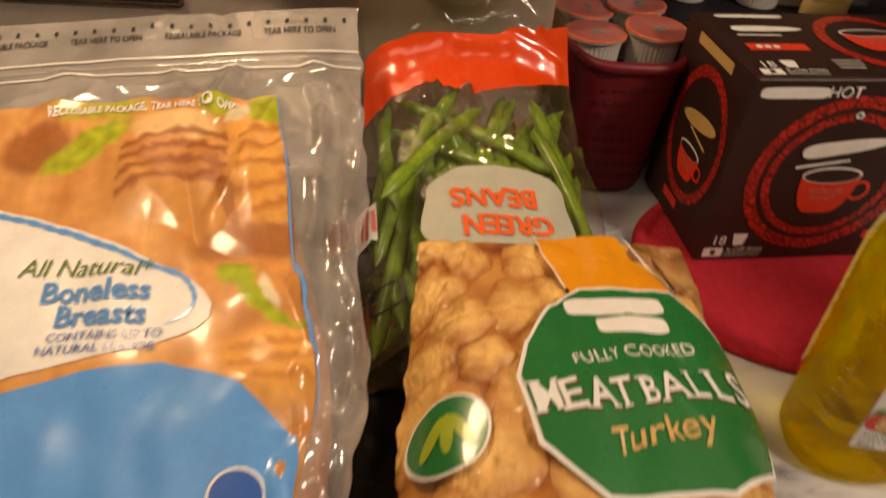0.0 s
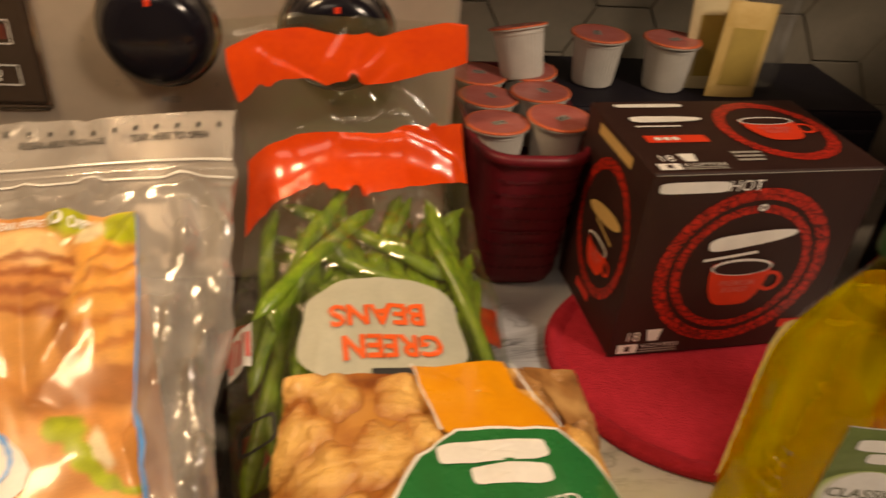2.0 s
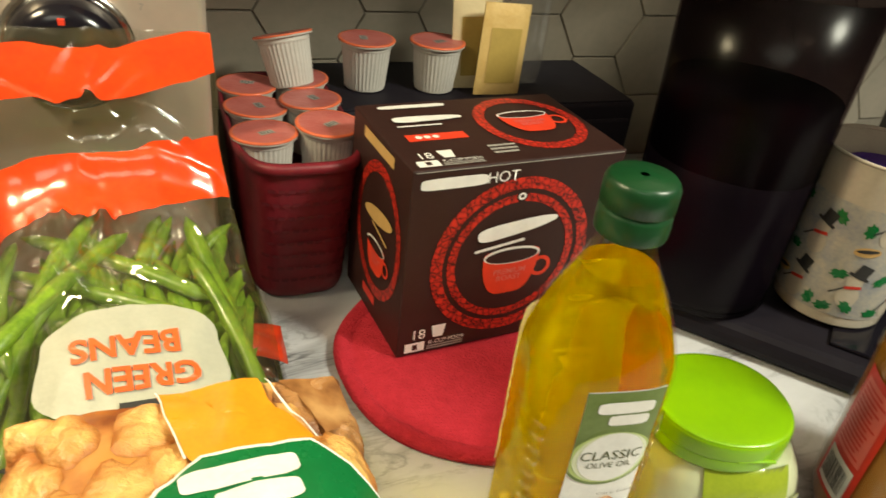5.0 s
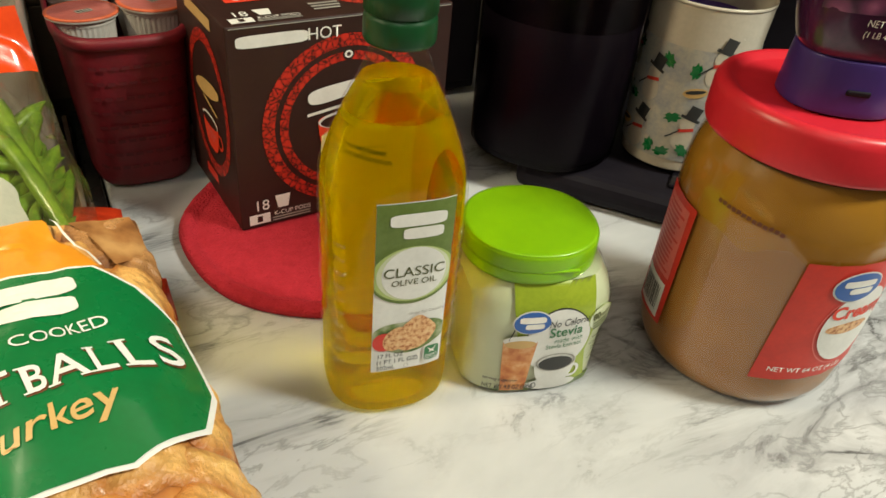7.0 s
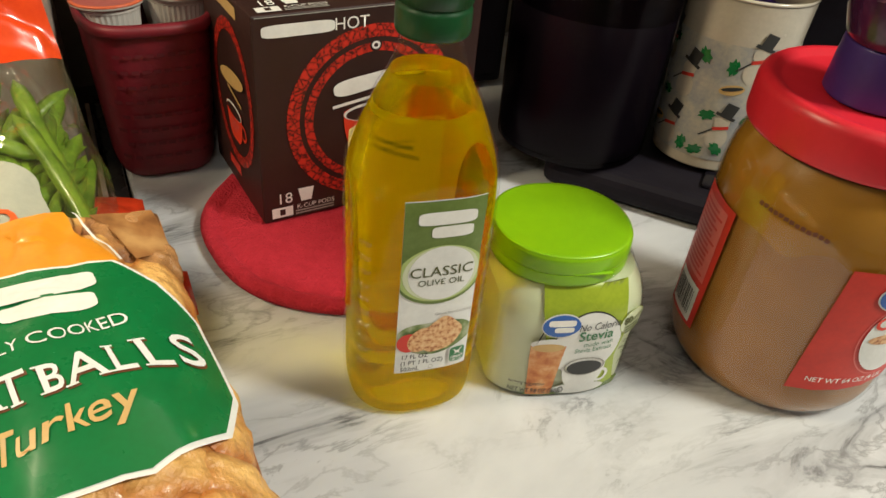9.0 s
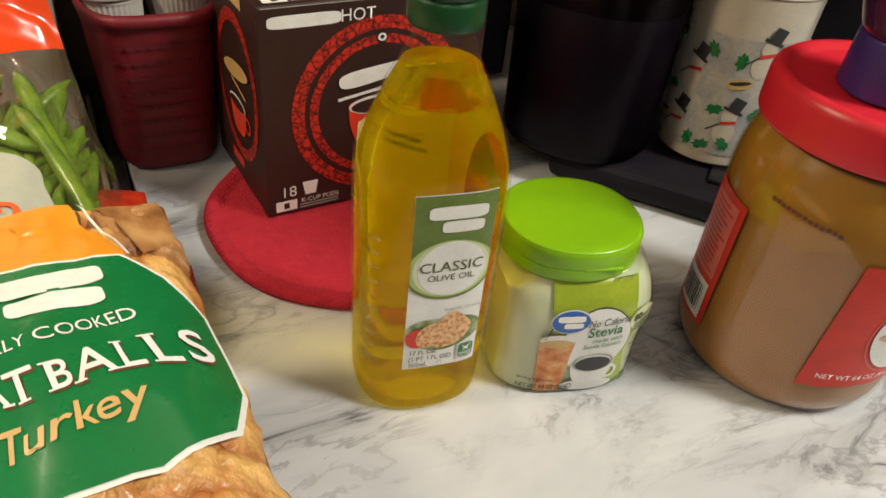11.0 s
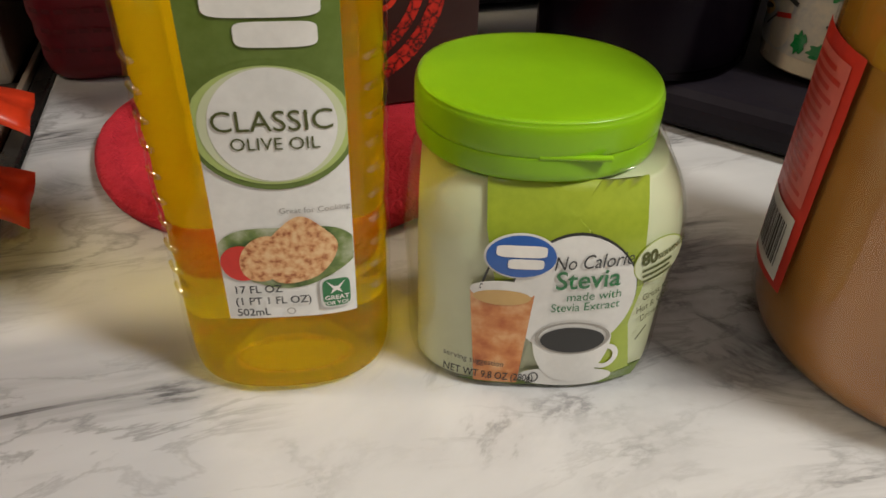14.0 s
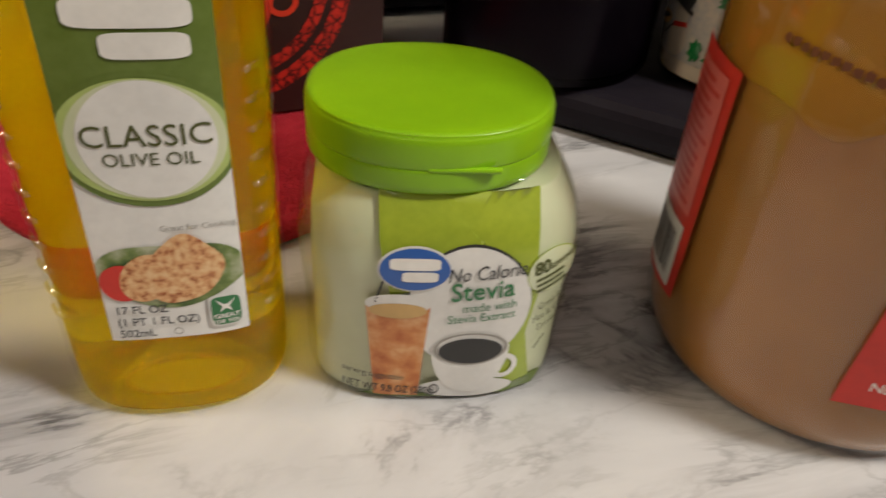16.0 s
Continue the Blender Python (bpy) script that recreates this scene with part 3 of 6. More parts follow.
slab("floor", -2.2, 2.4, -2.2, 0.9, -0.95, -0.90, "floor_wood", "brown wooden kitchen floor", "floor")
slab("ceiling", -2.2, 2.4, -2.2, 0.9, 1.50, 1.55, "ceiling_paint", "off-white painted kitchen ceiling", "ceiling")
slab("wall_north", -2.2, 2.4, WALL_Q + 0.006, 0.92, -0.90, 1.50, "grout", "kitchen wall with dark grout behind hexagon tiles", "wall")
slab("wall_south", -2.2, 2.4, -2.3, -2.2, -0.90, 1.50, "wall_paint", "plain beige painted kitchen wall", "wall")
slab("wall_west", -2.3, -2.2, -2.2, 0.9, -0.90, 1.50, "wall_paint", "plain beige painted kitchen wall", "wall")
slab("wall_east", 2.4, 2.5, -2.2, 0.9, -0.90, 1.50, "wall_paint", "plain beige painted kitchen wall", "wall")
worktop = slab("worktop", EDGE_P, RIGHT_P, FRONT_Q, WALL_Q, -0.035, 0.0, "marble_paper", "white worktop covered with grey-veined marble-look film", "worktop", 0.003)
slab("base_cabinet", EDGE_P + 0.004, RIGHT_P, FRONT_Q + 0.03, WALL_Q, -0.90, -0.036, "cabinet_wood", "brown wooden base cabinet under the worktop", "cabinet")
# never in view: added to keep lamp light off tiles and tank
slab("shade_cabinet", EDGE_P + 0.02, RIGHT_P, WALL_Q - 0.34, WALL_Q, 0.48, 1.2, "cabinet_wood", "unseen brown cabinet added above the worktop to shade its back", "cabinet")


# ---- the cooker with its control panel ----
def build_stove():
    s = thing("stove", pose(0, 0, 0, 0, 0, TURN_DEG), "stainless steel cooker with black glass top and knobs", "cooker")
    p0, p1 = -0.52, 0.252
    part("body", box_bm(p1 - p0, 0.66, 0.85, ((p0 + p1) / 2, 0.43, -0.455), 0.004), "black_enamel", s)
    part("cooktop", box_bm(p1 - p0, 0.50, 0.022, ((p0 + p1) / 2, 0.335, -0.018), 0.004), "black_glass", s, "black glass cooktop")
    part("side_trim", box_bm(0.012, 0.62, 0.012, (p1 + 0.007, 0.41, -0.008), 0.002), "black_enamel", s)
    part("side_rail", box_bm(0.004, 0.60, 0.006, (p1 - 0.004, 0.41, -0.004), 0.001), "steel", s, "thin steel edge rail")
    bx, q = (p0 + p1) / 2, 0.58
    part("backguard", box_bm(p1 - p0 - 0.01, 0.18, 0.40, (bx - 0.008, q + 0.09, 0.19), 0.006, 3), "steel", s, "brushed steel control panel")
    f = flat((0, q, 0), (1, 0, 0), (0, 0, 1))
    scr = part("display", box_bm(0.34, 0.004, 0.19, (-0.22, q - 0.002, 0.242), 0.004, 3), "display_glass_sheen", s, "black glass clock display")
    part("display_rim", box_bm(0.346, 0.003, 0.196, (-0.22, q - 0.0005, 0.242), 0.004, 3), "chrome", s)
    ft = flat((0, q - 0.0041, 0), (1, 0, 0), (0, 0, 1))

    def frame_box(cx, cz, w, h):
        for a, b, c, d in ((w, 0.0008, 0, h / 2), (w, 0.0008, 0, -h / 2), (0.0008, h, w / 2, 0), (0.0008, h, -w / 2, 0)):
            decal("button_outline", rect(a, b, cx + c, cz + d, 1, 1), ft, "ink_white", scr)
    frame_box(-0.078, 0.170, 0.028, 0.014)
    frame_box(-0.078, 0.200, 0.028, 0.016)
    decal("red_digits", rect(0.024, 0.010, -0.078, 0.200, 1, 1), ft, "display_dim", scr, 0.0003)
    decal("lettering", words("Clock", 0.009, -0.120, 0.172), ft, "ink_white", scr)
    decal("lettering", words("Delay", 0.009, -0.168, 0.178), ft, "ink_white", scr)
    decal("lettering", words("Start", 0.009, -0.168, 0.169), ft, "ink_white", scr)
    decal("arrow", polygon([(-0.124, 0.197), (-0.120, 0.193), (-0.116, 0.197), (-0.120, 0.1945)], 1), ft, "ink_white", scr)
    decal("lamp_icon", ellipse(0.0024, 0.0028, -0.078, 0.171, 0.6), ft, "ink_white", scr)
    decal("lamp_icon", rect(0.0022, 0.0020, -0.078, 0.1665, 1, 1), ft, "ink_white", scr)
    for cx, cz in ((0.032, 0.205), (0.152, 0.205)):
        v, fc = solid([(0.041, 0.0), (0.041, 0.004), (0.036, 0.004)], 48, close=False)
        put("knob_ring", mesh_of("knob_ring", v, fc, "chrome"), s, "thin chrome ring", pose(cx, q, cz, 90, 0, 0))
        v, fc = solid(smooth_rows([(0.037, 0.002), (0.036, 0.012), (0.033, 0.020), (0.026, 0.026), (0.012, 0.029), (0.001, 0.030)], 3), 48)
        kn = put("knob", mesh_of("knob", v, fc, "black_gloss"), s, "glossy black round knob", pose(cx, q, cz, 90, 0, 0))
        part("pointer", box_bm(0.004, 0.012, 0.002, (0, 0.020, 0.0262), 0.0005), "ink_bright_red", kn, "red pointer mark")
        for k, a in enumerate(range(-140, 141, 40)):
            x, z = cx + 0.053 * math.sin(radians(a)), cz + 0.053 * math.cos(radians(a))
            decal("lettering", words(str(k + 2), 0.0065, x, z), f, "ink_grey", s, 0.0006)
        decal("lettering", words("MED", 0.0065, cx + 0.001, cz - 0.052, bold=0.01), f, "ink_grey", s, 0.0006)
        for a in (-48, 48):
            x, z = cx + 0.058 * math.sin(radians(a)), cz + 0.058 * math.cos(radians(a))
            decal("burner_mark", rect(0.007, 0.007, x, z, 1, 1), f, "ink_grey", s, 0.0006)
    return s


build_stove()


# ---- olive oil bottle ----
def build_oil():
    t = thing("oil_bottle", pose(0.3083, 0.3755, 0, 0, 0, 5.5), "clear plastic bottle of yellow olive oil with green cap", "bottle")
    rows = [(0.0315, 0.0, 2.5, 0.92), (0.0350, 0.0010, 2.5, 0.93), (0.0366, 0.005, 2.6, 0.92), (0.0370, 0.014, 2.8, 0.90), (0.0368, 0.034, 3.3, 0.82), (0.0372, 0.100, 3.3, 0.82), (0.0377, 0.140, 3.0, 0.83), (0.0350, 0.159, 2.5, 0.88), (0.0275, 0.180, 2.1, 0.95),
            (0.0190, 0.197, 2.0, 1.0), (0.0148, 0.207, 2.0, 1.0), (0.0138, 0.214, 2.0, 1.0), (0.0135, 0.236, 2.0, 1.0)]
    prof = smooth_rows(rows, 12)
    # moulded grip ribs on the lower sides
    ribbed = []
    for r in prof:
        k = 0.00035 * math.sin(r[1] * 2 * math.pi / 0.0085) if 0.040 < r[1] < 0.125 else 0.0
        ribbed.append((r[0] + k, r[1], r[2], r[3]))
    v, f = solid(ribbed, 80)
    put("body", mesh_of("body", v, f, "bottle_wall"), t, "clear ribbed plastic body")
    oil = [(max(r[0] - 0.0014, 0.002), max(r[1], 0.0035), r[2], r[3]) for r in ribbed if 0.004 < r[1] <= 0.196]
    oil += [(0.012, 0.1962, 2.0, 1.0), (0.001, 0.1962, 2.0, 1.0)]
    oil = [(0.002, 0.0135, 2.4, 0.82), (0.012, 0.0120, 2.5, 0.82), (0.019, 0.0080, 2.6, 0.82), (0.0245, 0.0042, 2.6, 0.82)] + oil
    v, f = solid(oil, 80)
    auto_smooth(put("oil", mesh_of("oil", v, f, "olive_oil"), t, "bright yellow olive oil"), 50)
    # cap: skirt, ribbed grip, flat top
    v, f = solid(smooth_rows([(0.0160, 0.214), (0.0168, 0.216), (0.0168, 0.2245), (0.0160, 0.2265), (0.0158, 0.2275)], 2), 48)
    cap = put("cap", mesh_of("cap", v, f, "cap_green"), t, "dark green screw cap")
    verts, faces = [], []
    seg = 96
    for r, z, rib in ((0.0160, 0.2275, 0), (0.0164, 0.228, 1), (0.0164, 0.238, 1), (0.0158, 0.2405, 0), (0.0145, 0.2418, 0), (0.002, 0.2422, 0)):
        for i in range(seg):
            rr = r + (0.0005 if rib and i % 2 else 0.0)
            verts.append((rr * math.cos(2 * math.pi * i / seg), rr * math.sin(2 * math.pi * i / seg), z))
    for j in range(5):
        for i in range(seg):
            a, b = j * seg + i, j * seg + (i + 1) % seg
            faces.append((a, b, b + seg, a + seg))
    put("cap_top", mesh_of("cap_top", verts, faces, "cap_green"), cap)
    # front label
    fs = front_of([(r[0], r[1]) for r in prof], 3.3, 0.82)
    cu = 0.0042
    lab = decal("label", rect(0.0405, 0.112, cu, 0.090, 14, 10), fs, "paper_white", t, 0.0006, "white and green paper label")
    decal("green_field", polygon([(cu - 0.0202, 0.100), (cu - 0.01, 0.104), (cu, 0.1055), (cu + 0.01, 0.104), (cu + 0.0202, 0.100), (cu + 0.0202, 0.1455), (cu - 0.0202, 0.1455)]), fs, "ink_olive", lab, 0.0008)
    decal("oval_rim", radial(lambda a: (max(min(0.0235 * math.cos(a), 0.0202), -0.0202), 0.0195 * math.sin(a)), cu, 0.1020), fs, "ink_olive", lab, 0.0010)
    decal("oval_shade", radial(lambda a: (max(min(0.0222 * math.cos(a), 0.0202), -0.0202), 0.0178 * math.sin(a)), cu, 0.1022), fs, "ink_olive_light", lab, 0.0012)
    decal("oval_fade", ellipse(0.0197, 0.0173, cu + 0.0003, 0.1024), fs, "sleeve_pale", lab, 0.0013)
    decal("oval", ellipse(0.0172, 0.0169, cu + 0.0005, 0.1025), fs, "paper_white", lab, 0.0014)
    decal("lettering", words("CLASSIC", 0.0088, cu + 0.0004, 0.1040), fs, "ink_dark_olive", lab, 0.0017)
    decal("lettering", words("OLIVE OIL", 0.0054, cu + 0.0006, 0.0973), fs, "ink_dark_olive", lab, 0.0017)
    logo_bars(fs, "ink_white", lab, cu + 0.001, 0.1320, 0.029, 0.016, 0, 0.0012)
    decal("lettering", words("Great for Cooking", 0.0027, cu + 0.0095, 0.0750), fs, "ink_grey", lab, 0.0010)
    decal("salad_picture", radial(lambda a: (max(min(0.0215 * math.cos(a), 0.0200), -0.0200), 0.0115 * math.sin(a) * (1 + 0.12 * math.sin(3 * a))), cu, 0.0590), fs, "salad_photo", lab, 0.0009)
    decal("tomato_picture", ellipse(0.0062, 0.0066, cu - 0.0138, 0.0565), fs, "ink_red", lab, 0.0011)
    decal("chicken_picture", radial(lambda a: (0.0105 * math.cos(a) * (1 + 0.1 * math.sin(2 * a)), 0.0125 * math.sin(a) * (1 + 0.10 * math.cos(3 * a))), cu + 0.004, 0.0600, rot=-20), fs, "chicken_grill", lab, 0.0013)
    decal("chicken_picture", radial(lambda a: (0.0070 * math.cos(a), 0.0090 * math.sin(a)), cu - 0.0068, 0.0580, rot=-30), fs, "chicken_grill", lab, 0.0012)
    for s, y, sz in (("17 FL OZ", 0.0465, 0.0042), ("(1 PT 1 FL OZ)", 0.0418, 0.0042), ("502mL", 0.0373, 0.0042)):
        decal("lettering", words(s, sz, cu - 0.0175, y, bold=0.012, align="LEFT", stretch=0.9), fs, "ink_black", lab, 0.0016)
    decal("kosher_mark", ellipse(0.0014, 0.0014, cu - 0.0005, 0.0373, 0.75), fs, "ink_grey", lab, 0.0016)
    bd = decal("badge", rounded(0.0098, 0.0125, cu + 0.0140, 0.0435), fs, "paper_white", lab, 0.0015, "green and white badge")
    decal("badge_field", rounded(0.0084, 0.0110, cu + 0.0140, 0.0435), fs, "ink_green", lab, 0.0017)
    decal("badge_figure", polygon([(cu + 0.0112, 0.0482), (cu + 0.0128, 0.0462), (cu + 0.0152, 0.0462), (cu + 0.0168, 0.0482), (cu + 0.0150, 0.0452), (cu + 0.0158, 0.0432), (cu + 0.0140, 0.0446), (cu + 0.0122, 0.0432), (cu + 0.0130, 0.0452)], 1), fs, "ink_white", lab, 0.0019)
    decal("lettering", words("GREAT", 0.0024, cu + 0.0140, 0.0415, bold=0.02), fs, "ink_white", lab, 0.0019)
    decal("lettering", words("FOR YOU", 0.0020, cu + 0.0140, 0.0393, bold=0.02), fs, "ink_white", lab, 0.0019)
    # back label seen through the oil
    def back(u, v, off):
        w = fs(u, v, off)
        return Vector((w.x, -w.y, w.z))
    decal("back_label", rect(0.052, 0.112, -0.006, 0.101, 14, 8), back, "back_paper", t, 0.0005, "plain back of the rear label")
    text_bars(back, "ink_olive", t, -0.002, 0.140, 0.020, 0.008, 2, 0.0002, 0, 12)
    # moulded grip marks down both front corners
    for side in (-1, 1):
        for k in range(10):
            dome("grip_rib", lambda a: super_pt(a, 0.0026, 0.0012, 3), side * 0.0325, 0.040 + 0.0088 * k, fs, "rib_gloss", t, 0.0004, 0.0003, 12 * side)
    return t


build_oil()


# ---- sweetener jar ----
def build_jar():
    t = thing("sweetener_jar", pose(0.3985, 0.3905, 0, 0, 0, -1), "clear jar of pale sweetener with bright lime lid", "jar")
    rows = [(0.0435, 0.0), (0.0458, 0.0012), (0.0468, 0.006), (0.0472, 0.030), (0.0486, 0.052), (0.0482, 0.062), (0.0455, 0.072), (0.0410, 0.080), (0.0385, 0.085)]
    prof = smooth_rows(rows, 6)
    v, f = solid([(r[0], r[1], 3.2, 0.93) for r in prof], 80)
    put("body", mesh_of("body", v, f, "clear_jar"), t, "clear plastic jar wall")
    v, f = solid([(max(r[0] - 0.0011, 0.002), max(r[1], 0.0020), 3.2, 0.93) for r in prof], 80)
    heap = []
    for x, y, z in v:
        x = max(x, -0.0425)
        top = 0.081 + min(x + 0.030, 0.0) * 0.9
        heap.append((x, y, min(z, top)))
    put("powder", mesh_of("powder", heap, f, "powder_pale"), t, "pale sweetener powder, lower along one side")
    f0 = front_of(prof, 3.2, 0.93)
    fs = lambda u, v, off: f0(u, min(v * 1.36, 0.0825), off)
    lid_rows = smooth_rows([(0.0385, 0.0822), (0.0400, 0.0835), (0.0402, 0.0895), (0.0400, 0.0905)], 3)
    v, f = solid([(r[0], r[1], 2.15, 0.95) for r in lid_rows], 80)
    lid = put("lid", mesh_of("lid", v, f, "lid_lime"), t, "bright lime green flip lid", pose(-0.0045, -0.002, 0))
    v, f = solid([(r[0], r[1], 2.15, 0.95) for r in smooth_rows([(0.0396, 0.0906), (0.0403, 0.0912), (0.0403, 0.0986), (0.0395, 0.1008), (0.0375, 0.1018), (0.020, 0.1021), (0.001, 0.1022)], 3)], 80)
    put("flip_top", mesh_of("flip_top", v, f, "lid_lime"), lid)
    part("thumb_tab", box_bm(0.022, 0.0022, 0.0016, (0.008, -0.0374, 0.0908), 0.0006), "lid_lime", lid)
    c = 0.0014
    gf = decal("green_field", polygon([(c - 0.0235, 0.0815), (c - 0.0225, 0.050), (c - 0.019, 0.036), (c + 0.004, 0.040), (c + 0.020, 0.043), (c + 0.0275, 0.034), (c + 0.0265, 0.060), (c + 0.0245, 0.0815)]), fs, "ink_leaf", t, 0.0004, "leaf green printed field")
    decal("green_swirl", polygon([(c + 0.016, 0.040), (c + 0.030, 0.040), (c + 0.027, 0.022), (c + 0.031, 0.006), (c + 0.018, 0.004), (c + 0.020, 0.020)]), fs, "ink_leaf", t, 0.0005)
    decal("green_foot", polygon([(c - 0.030, 0.0015), (c + 0.033, 0.0018), (c + 0.036, 0.0060), (c + 0.010, 0.0040), (c - 0.020, 0.0045)], 2), fs, "ink_olive", t, 0.0006)
    decal("bubble_rim", ellipse(0.0205, 0.0182, c + 0.0065, 0.0318, 0.94), fs, "ink_black", t, 0.0007)
    decal("bubble", ellipse(0.0203, 0.0178, c + 0.0065, 0.0315), fs, "paper_white", t, 0.0008, "white printed bubble")
    lg = decal("logo_oval", ellipse(0.0115, 0.0060, c - 0.0115, 0.0437), fs, "paper_white", t, 0.0011, "blue oval brand mark")
    decal("logo_field", ellipse(0.0108, 0.0055, c - 0.0115, 0.0437), fs, "ink_blue", lg, 0.0013)
    logo_bars(fs, "ink_white", lg, c - 0.0115, 0.0437, 0.0155, 0.0066, 0, 0.0015)
    decal("lettering", words("No Calorie", 0.0054, c + 0.0110, 0.0428, 4, shear=0.2, stretch=1.0), fs, "ink_black", t, 0.0012)
    decal("lettering", words("Stevia", 0.0078, c + 0.0102, 0.0376, 4, bold=0.012, stretch=1.12), fs, "ink_green", t, 0.0012)
    decal("lettering", words("made with", 0.0038, c + 0.0130, 0.0327, 4, stretch=1.1), fs, "ink_green", t, 0.0012)
    decal("lettering", words("Stevia Extract", 0.0038, c + 0.0108, 0.0292, 4, stretch=1.05), fs, "ink_green", t, 0.0012)
    # glass of iced tea
    tea = decal("tea_glass_picture", polygon([(c - 0.0265, 0.0330), (c - 0.0060, 0.0330), (c - 0.0085, 0.0025), (c - 0.0235, 0.0025)]), fs, "tea_photo", t, 0.0010, "printed glass of iced tea")
    decal("tea_glass_rim", ellipse(0.0104, 0.0032, c - 0.0162, 0.0335), fs, "paper_white", tea, 0.0011)
    decal("tea_glass_top", ellipse(0.0092, 0.0024, c - 0.0162, 0.0315), fs, "ink_gold", tea, 0.0012)
    decal("straw", rect(0.0007, 0.012, c - 0.0215, 0.0395, 1, 4, -20), fs, "ink_black", tea, 0.0011)
    # coffee cup
    cup = decal("coffee_cup_picture", radial(lambda a: (0.0132 * math.cos(a), (0.0050 if math.sin(a) > 0 else 0.0150) * math.sin(a)), c + 0.0085, 0.0185), fs, "paper_white", t, 0.0011, "printed white cup of coffee")
    decal("cup_rim", ellipse(0.0126, 0.0054, c + 0.0085, 0.0188, 0.9), fs, "ink_grey", cup, 0.0013)
    decal("coffee", ellipse(0.0108, 0.0042, c + 0.0085, 0.0182), fs, "ink_black", cup, 0.0014)
    decal("cup_handle", ellipse(0.0050, 0.0042, c + 0.0205, 0.0120, 0.62), fs, "paper_white", cup, 0.0010)
    decal("saucer", ellipse(0.0165, 0.0034, c + 0.0080, 0.0050), fs, "paper_white", cup, 0.0009)
    decal("lettering", words("serving suggestion", 0.0028, c - 0.0340, 0.0105, -4, align="LEFT"), fs, "ink_black", t, 0.0013)
    decal("lettering", words("NET WT 9.8 OZ (280g)", 0.0037, c - 0.0340, 0.0055, -2, bold=0.01, align="LEFT", stretch=0.85), fs, "ink_black", t, 0.0013)
    decal("kosher_mark", ellipse(0.0018, 0.0018, c - 0.0030, 0.0050, 0.75), fs, "ink_black", t, 0.0013)
    sv = decal("servings_badge", ellipse(0.0082, 0.0060, c + 0.0325, 0.0412, rot=4), fs, "sleeve_pale", t, 0.0009, "pale oval servings badge")
    decal("badge_rim", ellipse(0.0085, 0.0062, c + 0.0325, 0.0412, 0.93, rot=4), fs, "ink_leaf", sv, 0.0008)
    decal("lettering", words("80", 0.0052, c + 0.0288, 0.0426, 8, bold=0.03), fs, "ink_dark_olive", sv, 0.0012)
    decal("lettering", words("SERVINGS", 0.0022, c + 0.0362, 0.0434, 12, bold=0.02), fs, "ink_dark_olive", sv, 0.0012)
    text_bars(fs, "ink_dark_olive", sv, c + 0.0335, 0.0386, 0.012, 0.0052, 3, 0.0012, 12, 4)
    for k, s in enumerate(("Great for", "Hot & Cold", "Drinks!")):
        decal("lettering", words(s, 0.0034, c + 0.0345, 0.0310 - 0.0038 * k, 14, stretch=0.75), fs, "ink_dark_olive", t, 0.0010)
    decal("arrow", rect(0.0006, 0.005, c + 0.0325, 0.0175, 1, 2, -40), fs, "ink_dark_olive", t, 0.0010)
    return t


build_jar()


